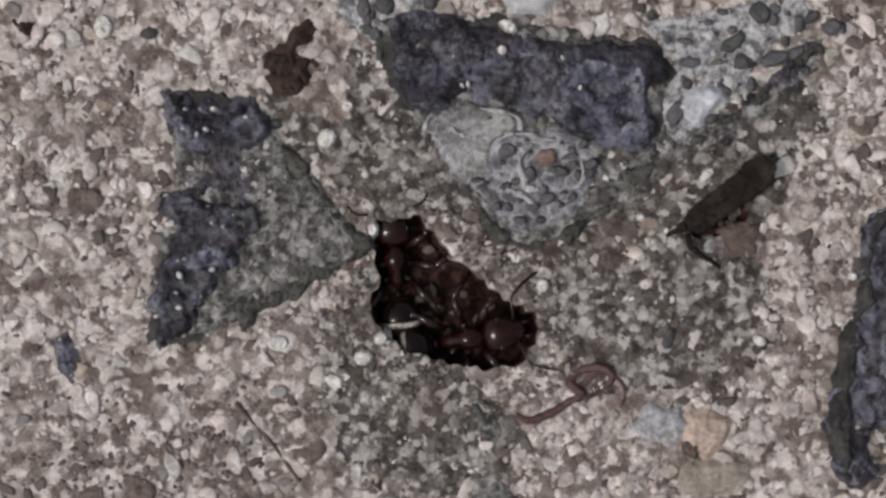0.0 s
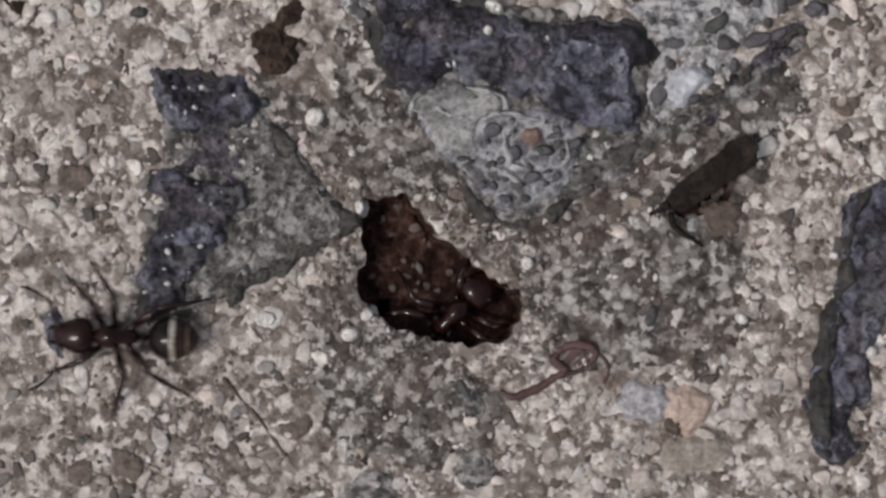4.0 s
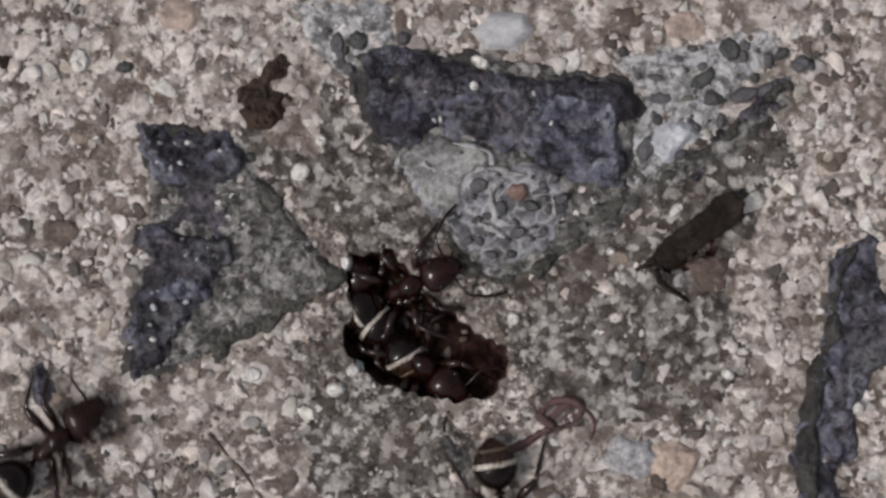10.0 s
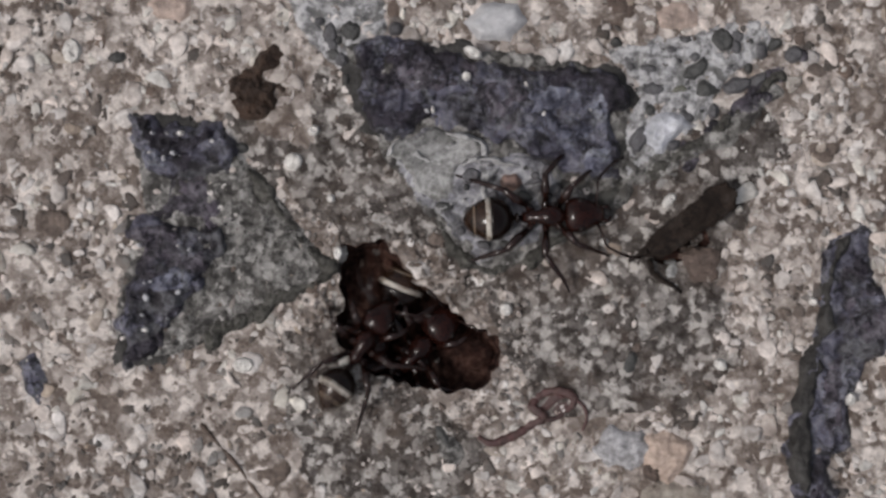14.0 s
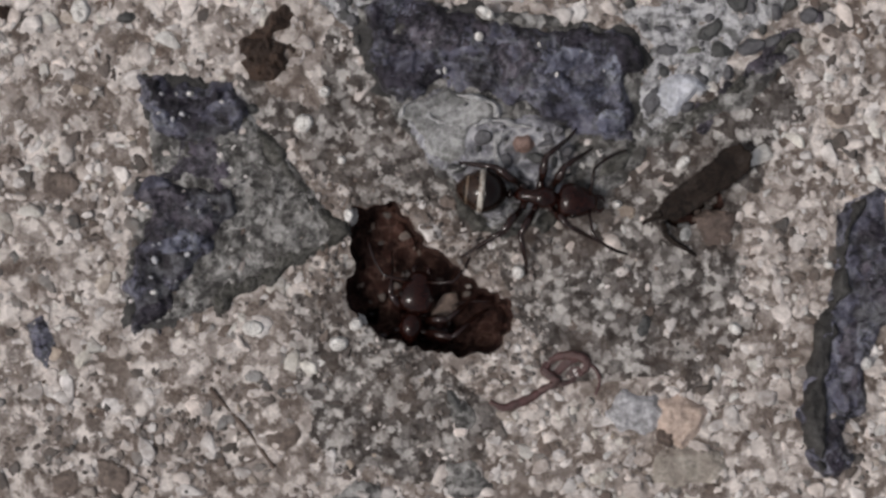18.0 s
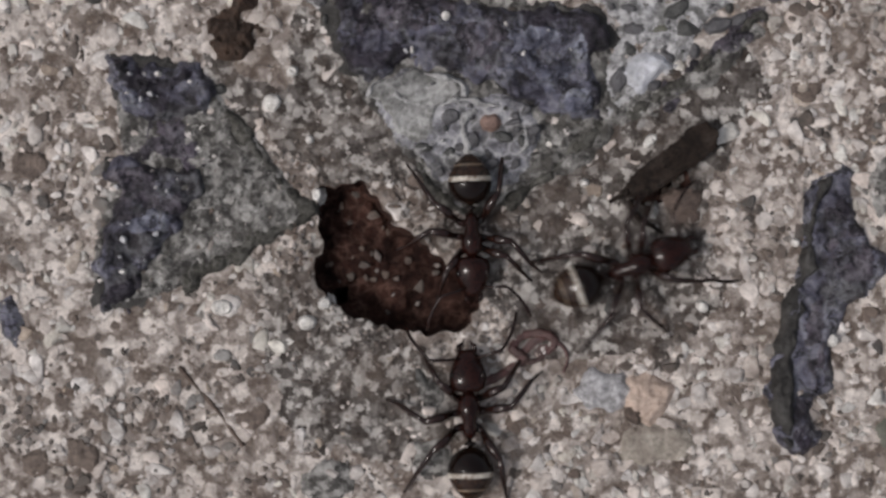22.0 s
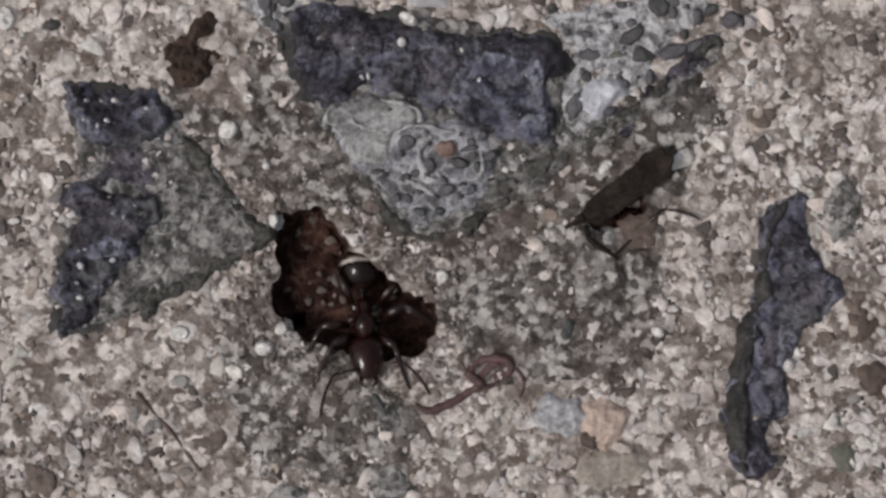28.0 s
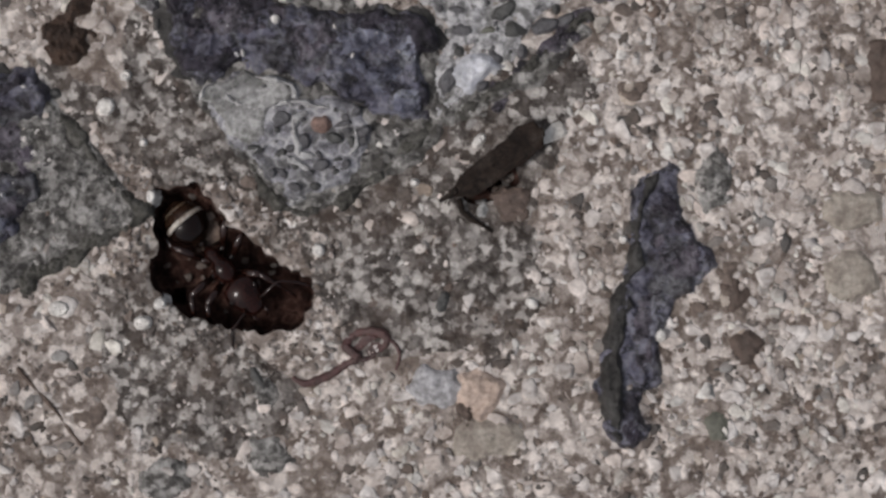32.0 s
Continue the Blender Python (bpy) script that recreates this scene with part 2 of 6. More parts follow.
MORTAR = material("mortar", (0.52, 0.455, 0.415), (0.16, 0.128, 0.11), grain=0.45, coarse=0.9, spread=0.14, gloss=0.25, rough=0.9, bump=0.8, stains=0.55, cells=((0.10, 0.074, 0.060), (0.46, 0.405, 0.37), (0.86, 0.785, 0.73)), cell_size=0.6)
GREY_MORTAR = material("grey_mortar", (0.25, 0.228, 0.212), (0.042, 0.036, 0.033), grain=0.42, coarse=1.0, spread=0.13, rough=0.9, bump=0.8, gloss=0.25, stains=0.4, third=(0.092, 0.064, 0.050), third_size=3.6, third_at=0.51, third_amount=0.32, cells=((0.030, 0.022, 0.018), (0.15, 0.131, 0.121), (0.66, 0.615, 0.575)), cell_size=0.44)
SOIL = material("damp_soil", (0.04576, 0.01986, 0.01487), (0.0143, 0.006227, 0.004885), grain=0.5, coarse=1.1, spread=0.17, rough=0.88, bump=1.0, gloss=0.15, flecks=(0.17, 0.10, 0.078), fleck_size=0.6, fleck_amount=0.45)
DULL_BROWN = material("dull_brown_stone", (0.205, 0.158, 0.132), (0.085, 0.064, 0.053), grain=0.3, coarse=0.9, spread=0.2, rough=0.75, bump=0.9, grime=0.4)
GRAINS = [
    material("cream_grain", (0.74, 0.66, 0.61), (0.51, 0.445, 0.405), grain=0.2, island="piece", grime=0.6, stains=0.65, gloss=0.3, rough=0.7),
    material("grey_grain", (0.31, 0.285, 0.265), (0.14, 0.127, 0.117), grain=0.2, island="piece", grime=0.6, stains=0.65, gloss=0.3, rough=0.7),
    material("brown_grain", (0.20, 0.155, 0.13), (0.075, 0.056, 0.047), grain=0.2, island="piece", grime=0.6, stains=0.65, gloss=0.3, rough=0.75),
    material("dark_grain", (0.105, 0.09, 0.08), (0.042, 0.036, 0.032), grain=0.2, island="piece", grime=0.6, stains=0.65, gloss=0.3, rough=0.6),
    material("white_grain", (0.74, 0.70, 0.64), (0.56, 0.52, 0.46), grain=0.2, island="piece", grime=0.6, stains=0.65, gloss=0.3, rough=0.45),
    material("pink_grain", (0.50, 0.42, 0.35), (0.32, 0.26, 0.21), grain=0.2, island="piece", grime=0.6, stains=0.65, gloss=0.3, rough=0.7),
]
LOOSE_GRAINS = [
    material("loose_cream_grain", (0.74, 0.66, 0.61), (0.51, 0.445, 0.405), grain=0.2, island="object", grime=0.6, stains=0.65, gloss=0.3, rough=0.7),
    material("loose_grey_grain", (0.31, 0.285, 0.265), (0.14, 0.127, 0.117), grain=0.2, island="object", grime=0.6, stains=0.65, gloss=0.3, rough=0.7),
    material("loose_brown_grain", (0.20, 0.155, 0.13), (0.075, 0.056, 0.047), grain=0.2, island="object", grime=0.6, stains=0.65, gloss=0.3, rough=0.75),
]
SLATE = material("slate", (0.1458, 0.1417, 0.1935), (0.03305, 0.02935, 0.04322), grain=0.8, coarse=1.8, spread=0.2, gloss=0.45, rough=0.42, bump=1.0, flecks=(0.42, 0.42, 0.45), fleck_size=1.0, fleck_amount=0.3, third=(0.020, 0.016, 0.020), third_size=3.0, third_at=0.49, third_soft=0.08, lines=(0.007, 0.006, 0.008), line_size=2.2, line_width=0.028, line_amount=0.9)
SLATE_BLUE = material("blue_slate", (0.1832, 0.1872, 0.2547), (0.0465, 0.04559, 0.0657), grain=0.7, coarse=1.5, spread=0.18, gloss=0.45, rough=0.42, bump=1.0, flecks=(0.46, 0.47, 0.50), fleck_size=1.0, fleck_amount=0.45, third=(0.036, 0.032, 0.042), third_size=1.7, third_at=0.52, third_soft=0.08, lines=(0.010, 0.009, 0.012), line_size=1.6, line_width=0.026, line_amount=0.9)
SLATE_BLACK = material("black_slate", (0.034, 0.027, 0.040), (0.006, 0.005, 0.007), grain=0.7, coarse=1.4, spread=0.2, gloss=0.35, rough=0.5, bump=1.0, flecks=(0.12, 0.11, 0.13), fleck_size=1.0, fleck_amount=0.25)
SLATE_BROWN = material("brown_slate", (0.103, 0.0858, 0.1081), (0.0224, 0.0187, 0.02415), grain=0.7, coarse=1.4, spread=0.18, gloss=0.35, rough=0.52, bump=1.0, flecks=(0.26, 0.25, 0.27), fleck_size=0.9, fleck_amount=0.35, lines=(0.008, 0.007, 0.009), line_size=1.8, line_width=0.022, line_amount=0.85)
GREY_STONE = material("grey_stone", (0.178, 0.168, 0.157), (0.030, 0.027, 0.024), grain=0.38, coarse=1.1, spread=0.16, rough=0.8, bump=1.0, flecks=(0.42, 0.405, 0.385), fleck_size=0.7, fleck_amount=0.55, third=(0.060, 0.054, 0.048), third_size=1.8, third_at=0.52, cells=((0.020, 0.017, 0.016), (0.105, 0.097, 0.089), (0.54, 0.515, 0.49)), cell_size=0.44)
BRECCIA = material("breccia", (0.323, 0.316, 0.347), (0.069, 0.066, 0.074), grain=0.45, coarse=1.2, spread=0.15, rough=0.75, bump=1.0, third=(0.100, 0.097, 0.099), third_size=1.5, third_at=0.51, third_soft=0.07, net=(0.56, 0.55, 0.555), net_size=0.7, net_amount=0.7)
PALE_STONE = material("pale_breccia", (0.3312, 0.3238, 0.3182), (0.0966, 0.09384, 0.0912), grain=0.45, coarse=1.2, spread=0.17, rough=0.75, bump=0.9, gloss=0.3, flecks=(0.55, 0.54, 0.53), fleck_size=0.8, fleck_amount=0.4, third=(0.15, 0.146, 0.136), third_size=1.6, third_at=0.5, third_soft=0.08, net=(0.52, 0.51, 0.495), net_size=0.62, net_amount=0.55)
VEIN = material("pale_vein", (0.5368, 0.5246, 0.5208), (0.244, 0.2379, 0.2356), grain=0.3, coarse=0.7, spread=0.2, rough=0.75, bump=1.0)
BRECCIA_PEBBLE = material("grey_breccia_pebble", (0.1217, 0.1162, 0.1221), (0.05229, 0.04894, 0.05233), grain=0.3, coarse=0.8, spread=0.22, rough=0.6, bump=0.7)
BLACK_PEBBLE = material("near_black_pebble", (0.0702, 0.06885, 0.0658), (0.0324, 0.03105, 0.0294), grain=0.3, coarse=0.7, spread=0.22, rough=0.5, bump=0.6)
SEAM = material("seam_filling", (0.088, 0.083, 0.073), (0.026, 0.024, 0.021), grain=0.4, coarse=1.2, spread=0.2, rough=0.8, bump=1.0, gloss=0.25, flecks=(0.24, 0.23, 0.21), fleck_size=0.6, fleck_amount=0.35)
QUARTZ = material("quartz", (0.64, 0.64, 0.69), (0.30, 0.30, 0.315), grain=0.3, coarse=0.9, rough=0.4, bump=0.6, coat=0.2)
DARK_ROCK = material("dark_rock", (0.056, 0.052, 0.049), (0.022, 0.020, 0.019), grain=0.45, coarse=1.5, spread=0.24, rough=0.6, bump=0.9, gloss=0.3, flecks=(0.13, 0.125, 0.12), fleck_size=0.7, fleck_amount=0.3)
BLUE_MATRIX = material("pale_blue_matrix", (0.515, 0.505, 0.515), (0.129, 0.125, 0.127), grain=0.4, coarse=0.8, spread=0.15, rough=0.7, bump=1.0, gloss=0.35, third=(0.15, 0.146, 0.142), third_size=0.9, third_at=0.53, third_soft=0.07, net=(0.60, 0.585, 0.58), net_size=0.9, net_amount=0.6)
TAN = material("tan_pebble", (0.64, 0.50, 0.42), (0.34, 0.255, 0.205), grain=0.25, coarse=0.9, rough=0.65, bump=0.7, grime=0.3)
BEIGE = material("beige_pebble", (0.44, 0.39, 0.335), (0.24, 0.21, 0.175), grain=0.25, coarse=1.0, rough=0.75, bump=0.8, grime=0.6)
BROWN = material("brown_pebble", (0.115, 0.080, 0.064), (0.05, 0.035, 0.028), grain=0.25, coarse=0.9, rough=0.7, bump=0.7)
OLIVE = material("olive_pebble", (0.15, 0.145, 0.115), (0.075, 0.075, 0.06), grain=0.25, coarse=0.9, rough=0.6, bump=0.6)
RUST = material("rust_pebble", (0.3105, 0.1938, 0.156), (0.1495, 0.1, 0.0845), grain=0.2, coarse=0.6, rough=0.7)
RUST_STONE = material("rust_brown_stone", (0.165, 0.118, 0.097), (0.052, 0.037, 0.03), grain=0.35, coarse=0.9, spread=0.18, rough=0.75, bump=0.9, grime=0.4)
HUSK = material("dry_husk", (0.0324, 0.02214, 0.01734), (0.0096, 0.00648, 0.0051), grain=0.35, coarse=1.2, spread=0.2, rough=0.7, bump=1.0, gloss=0.14, third=(0.040, 0.031, 0.026), third_size=1.3, third_at=0.54, lines=(0.005, 0.004, 0.0035), line_size=1.2, line_width=0.022, line_amount=0.7)
ROOT = material("root_skin", (0.148, 0.105, 0.0828), (0.06, 0.0405, 0.03168), grain=0.3, coarse=0.9, spread=0.2, rough=0.8, bump=0.8)
CRUMB = material("soil_crumb", (0.062, 0.0342, 0.02125), (0.022, 0.0126, 0.0085), grain=0.2, coarse=0.7, rough=0.85, bump=1.0)
STEM = material("dried_stem", (0.1014, 0.04165, 0.03995), (0.03519, 0.01499, 0.01445), grain=0.4, coarse=0.9, spread=0.2, rough=0.45, bump=0.7, grime=0.35)
WHITE = material("white_grain_clean", (0.80, 0.77, 0.73), (0.46, 0.43, 0.40), grain=0.3, coarse=0.6, spread=0.2, rough=0.5, bump=0.8)
MILKY = material("milky_pebble", (0.56, 0.55, 0.56), (0.32, 0.315, 0.325), grain=0.3, coarse=0.9, spread=0.3, rough=0.45, bump=0.5)
PINK = material("pink_pebble", (0.58, 0.45, 0.385), (0.28, 0.22, 0.19), grain=0.35, coarse=0.8, spread=0.2, rough=0.75, bump=0.9, grime=0.4)
BLUE_GREY = material("blue_grey_pebble", (0.5096, 0.4946, 0.5087), (0.2156, 0.2078, 0.2098), grain=0.3, coarse=0.7, spread=0.16, rough=0.65, bump=0.8)
LUMP = material("tan_lump", (0.30, 0.22, 0.175), (0.09, 0.062, 0.048), grain=0.35, coarse=0.8, spread=0.18, rough=0.8, bump=1.0, grime=0.6)
ANT_DARK = material("ant_shell", (0.0096, 0.0044, 0.0032), (0.0036, 0.00176, 0.0013), grain=0.12, coarse=0.6, rough=0.1, bump=0.015, gloss=0.27)
ANT_BROWN = material("ant_brown_shell", (0.02159, 0.006524, 0.004739), (0.007617, 0.002518, 0.001823), grain=0.14, coarse=0.6, spread=0.2, rough=0.08, bump=0.015, gloss=0.27)
ANT_GASTER = material("ant_gaster_shell", (0.03757, 0.01912, 0.01169), (0.007735, 0.00425, 0.002975), grain=0.12, coarse=0.7, spread=0.2, rough=0.09, bump=0.015, gloss=0.34)
# abdomen band, paled so that its colour carries the shell's highlight
ANT_SHINE_BAND = material("ant_shine_band", (0.54, 0.50, 0.44), (0.16, 0.12, 0.09), grain=0.4, coarse=0.8, spread=0.2, rough=0.3, coat=0.3)
ANT_LEG = material("ant_leg", (0.0231, 0.00928, 0.00696), (0.0105, 0.00448, 0.003335), grain=0.12, coarse=0.5, rough=0.12, bump=0.05, gloss=0.45)
ANT_GLINT_EDGE = material("ant_glint_edge", (0.13, 0.088, 0.055), (0.04, 0.026, 0.016), grain=0.3, coarse=0.6, spread=0.2, rough=0.3, coat=0.2)

# ---- mesh helpers ----


def mesh_object(name, verts, faces, mat, parent=None, label="", smooth_shading=True):
    me = bpy.data.meshes.new(name)
    me.from_pydata([(x * MM, y * MM, z * MM) for x, y, z in verts], [], faces)
    me.materials.append(mat)
    if smooth_shading:
        me.polygons.foreach_set("use_smooth", np.ones(len(me.polygons), bool))
    me.update()
    ob = new(name, me)
    if parent:
        ob.parent = parent
    if label:
        tagged(ob, label)
    return ob


def sheet(x0, x1, y0, y1, step):
    xs, ys = np.arange(x0, x1 + step / 2, step), np.arange(y0, y1 + step / 2, step)
    return np.meshgrid(xs, ys)


def to_rim(X, Y, outline, at):
    """Draw the points that stand near an opening's edge onto a line that runs evenly along it."""
    d = inside(X, Y, outline)
    gx, gy = (inside(X + 0.02, Y, outline) - d) / 0.02, (inside(X, Y + 0.02, outline) - d) / 0.02
    near = (d > at - 0.09) & (d < at + 0.08)
    return np.where(near, X + (at - d) * gx, X), np.where(near, Y + (at - d) * gy, Y)


def sheet_mesh(X, Y, Z, keep):
    """Vertices and quads of a height sheet, with only the corners where keep holds."""
    rows, cols = X.shape
    good = keep[:-1, :-1] & keep[1:, :-1] & keep[:-1, 1:] & keep[1:, 1:]
    idx = np.arange(rows * cols).reshape(rows, cols)
    quads = np.stack([idx[:-1, :-1], idx[:-1, 1:], idx[1:, 1:], idx[1:, :-1]], -1)[good]
    used = np.unique(quads)
    remap = np.zeros(rows * cols, int)
    remap[used] = np.arange(len(used))
    v = np.stack([X.ravel()[used], Y.ravel()[used], Z.ravel()[used]], -1)
    return v.tolist(), remap[quads].tolist()


def stone_top(outline, height=0.3, bevel=0.5, rough=0.12, lump=0.9, seed=1, tilt=(0, 0), wobble=0.3, terraces=0.0, gain=0.66):
    """Depth inside a stone's ragged outline, and the height of its uneven top, as a function of x and y."""
    cx, cy = sum(p[0] for p in outline) / len(outline), sum(p[1] for p in outline) / len(outline)

    def surface(X, Y):
        d = inside(X, Y, outline) + wobble * fbm(X, Y, 1.1, seed + 50, 4)
        n = fbm(X, Y, lump, seed, 5, gain) * 0.9 + 0.35 - 0.9 * np.abs(fbm(X, Y, lump * 0.6, seed + 9, 4, gain + 0.04))
        if terraces:
            n = n * 0.5 + np.round(n * 2.5) / 2.5 * 0.5 * terraces
        return d, height * smooth(d / bevel + 0.15) + rough * n * smooth(d / 0.25) + tilt[0] * (X - cx) + tilt[1] * (Y - cy)
    return surface


def stone(name, outline, mat, parent, label="", step=0.09, **shape):
    """A worn stone set in the ground: an uneven top over a ragged outline, its sides going down into the bed."""
    xs, ys = [p[0] for p in outline], [p[1] for p in outline]
    X, Y = sheet(min(xs) - 0.5, max(xs) + 0.5, min(ys) - 0.5, max(ys) + 0.5, step)
    d, top = stone_top(outline, **shape)(X, Y)
    Z = np.where(d > 0, top, -0.7 * smooth(-d / 0.14))
    v, f = sheet_mesh(X, Y, Z, d > -0.2)
    return mesh_object(name, v, f, mat, parent, label)


def flake(outline, mat, under, seed, label):
    """A thin layer of a slate that lies on the stone's own top and ends in a broken edge."""
    xs, ys = [p[0] for p in outline], [p[1] for p in outline]
    X, Y = sheet(min(xs) - 0.4, max(xs) + 0.4, min(ys) - 0.4, max(ys) + 0.4, 0.08)
    base, top = under(X, Y)
    d = np.minimum(inside(X, Y, outline) + 0.5 * fbm(X, Y, 1.3, seed, 4, 0.55), base)
    Z = np.where(base > 0, top, -0.3) + 0.10 * smooth(d / 0.2 + 0.4) + 0.11 * fbm(X, Y, 0.7, seed + 4, 4, 0.52) - 0.08
    v, f = sheet_mesh(X, Y, np.where(d < 0, Z - 0.25, Z), d > -0.1)
    return mesh_object("slate_flake", v, f, mat, pavement, label)


def lathe(profile, sides=14):
    """A closed body along x. profile rows: x, half width, half height, z."""
    verts, faces = [], []
    for x, w, h, z in profile:
        for i in range(sides):
            a = 2 * math.pi * i / sides
            verts.append((x, w * math.cos(a), z + h * math.sin(a)))
    for r in range(len(profile) - 1):
        for i in range(sides):
            j = (i + 1) % sides
            faces.append((r * sides + i, r * sides + j, (r + 1) * sides + j, (r + 1) * sides + i))
    faces.append(tuple(reversed(range(sides))))
    faces.append(tuple(range((len(profile) - 1) * sides, len(profile) * sides)))
    return verts, faces


def tube(points, radii, sides=6):
    verts, faces = [], []
    pts = [Vector(p) for p in points]
    for k, p in enumerate(pts):
        d = (pts[min(k + 1, len(pts) - 1)] - pts[max(k - 1, 0)]).normalized()
        side = d.cross(Vector((0, 0, 1)))
        side = side.normalized() if side.length > 1e-4 else Vector((1, 0, 0))
        up = side.cross(d)
        for i in range(sides):
            a = 2 * math.pi * i / sides
            verts.append(tuple(p + radii[k] * (math.cos(a) * side + math.sin(a) * up)))
    for r in range(len(pts) - 1):
        for i in range(sides):
            j = (i + 1) % sides
            faces.append((r * sides + i, r * sides + j, (r + 1) * sides + j, (r + 1) * sides + i))
    faces.append(tuple(reversed(range(sides))))
    faces.append(tuple(range((len(pts) - 1) * sides, len(pts) * sides)))
    return verts, faces


def joined(*meshes):
    verts, faces = [], []
    for v, f in meshes:
        base = len(verts)
        verts += v
        faces += [tuple(i + base for i in q) for q in f]
    return verts, faces


def smooth_line(points, n):
    """More points along a line, on a curve through those given."""
    out = []
    q = [points[0], *points, points[-1]]
    for a, b, c, d in zip(q, q[1:], q[2:], q[3:]):
        for k in range(n):
            u = k / n
            out.append(tuple(0.5 * (2 * b[i] + (c[i] - a[i]) * u + (2 * a[i] - 5 * b[i] + 4 * c[i] - d[i]) * u * u + (3 * b[i] - a[i] - 3 * c[i] + d[i]) * u ** 3) for i in range(2)))
    return out + [points[-1]]


# ---- the ground ----
DULL = [
    [(-5.55, 11.15), (-1.82, 6.62), (1.96, 1.02), (8.07, 5.16), (15.55, 9.97), (14.94, 6.61), (13.42, 5.07), (13.17, 0.74), (12.93, -4.86), (5.03, -4.88), (1.71, -0.96), (-1.56, 2.85), (-4.41, 1.93), (-6.83, 4.72), (-9.26, 7.57), (-5.95, 7.58)],
    [(-6.43, -3.78), (-4.40, -2.86), (-1.85, -3.77), (0.19, -4.63), (1.98, -6.41), (1.73, -8.96), (-1.07, -9.73), (-4.13, -9.48), (-5.91, -7.71)],
    [(-6.69, -1.91), (-3.82, 0.72), (-4.07, -1.03), (-3.32, -3.52), (-5.57, -3.78)],
]
PALE = [(1.34, -6.16), (4.87, -5.64), (8.90, -5.13), (13.18, -2.10), (13.16, 5.71), (17.44, 9.50), (25.00, 10.53), (30.06, 4.49), (30.09, -13.16), (1.35, -13.21)]
BROWNER = [(-25.66, -5.36), (-17.51, -5.34), (-14.20, -4.06), (-12.16, -3.54), (-9.61, -4.05), (-7.82, -5.82), (-6.29, -7.86), (-5.25, -12.95), (-25.64, -13.01)]
NEST = [(-4.27, 2.10), (-4.60, 2.76), (-3.92, 2.41), (-3.34, 2.51), (-2.59, 2.71), (-1.70, 1.96), (-1.15, 1.15), (-1.09, 0.70), (-0.19, 0.35), (0.70, -0.61), (1.71, -1.16), (2.89, -1.82), (2.84, -2.75), (2.49, -3.68), (1.71, -4.19), (0.70, -4.34), (-0.43, -4.14), (-1.69, -3.89), (-2.70, -3.59), (-3.51, -2.94), (-4.09, -2.38), (-4.57, -1.76), (-4.59, -1.18), (-4.22, -0.62), (-4.17, -0.07), (-4.42, 0.64), (-4.47, 1.40)]
CREVICE = [(9.40, 2.47), (10.87, 3.24), (11.99, 3.39), (12.25, 2.47), (11.60, 1.90), (11.00, 1.66), (10.50, 1.52), (10.05, 1.50), (9.70, 1.62)]


def ragged(outline, by, seed):
    """The same outline with a broken, uneven edge."""
    r = random.Random(seed)
    out = []
    for (x1, y1), (x2, y2) in zip(outline, outline[1:] + outline[:1]):
        far = math.hypot(x2 - x1, y2 - y1)
        n = max(1, round(far / 0.3))
        for k in range(n):
            e = r.uniform(-by, by) if k else 0
            out.append((x1 + (x2 - x1) * k / n + (y2 - y1) / far * e, y1 + (y2 - y1) * k / n - (x2 - x1) / far * e))
    return out


NEST = ragged(NEST, 0.16, 5)
SHAFTS = [(*p, 0.5) for p in ((-3.36, -2.53),)]
CREVICE_SHAFT = [(*p, 0.7) for p in ((11.08, 2.78),)]

X0, X1, Y0, Y1 = -24.0, 33.0, -15.0, 17.0
X, Y = sheet(X0, X1, Y0, Y1, 0.1)
nest_d, crevice_d = inside(X, Y, NEST), inside(X, Y, CREVICE)
Z = 0.05 * fbm(X, Y, 3.5, 3, 2) + 0.11 * fbm(X, Y, 0.75, 9, 4) - 0.01
edge = np.minimum.reduce([X - X0, X1 - X, Y - Y0, Y1 - Y])
Z = Z * smooth(edge / 1.0)
for q in (NEST, CREVICE):
    X, Y = to_rim(X, Y, q, 0.04)
v, f = sheet_mesh(X, Y, Z, (nest_d < 0.12) & (crevice_d < 0.12))
FAR = 60000.0
base = len(v)
v += [(X0, Y0, 0), (X1, Y0, 0), (X1, Y1, 0), (X0, Y1, 0), (-FAR, -FAR, 0), (FAR, -FAR, 0), (FAR, FAR, 0), (-FAR, FAR, 0)]
f += [(base + 4 + i, base + 4 + (i + 1) % 4, base + (i + 1) % 4, base + i) for i in range(4)]
pavement = mesh_object("pavement", v, f, MORTAR)
pavement.data.materials.append(GREY_MORTAR)
mid = np.array([v[q[0]][:2] for q in f])
grey_part = (np.maximum.reduce([inside(mid[:, 0], mid[:, 1], q) for q in DULL]) + 1.1 * fbm(mid[:, 0], mid[:, 1], 2.2, 77, 4)) > 0
pavement.data.polygons.foreach_set("material_index", grey_part.astype(np.int32))
tagged(pavement, "worn exposed-aggregate concrete pavement of cream sand grains and stone chips", "pavement", kind="structure")


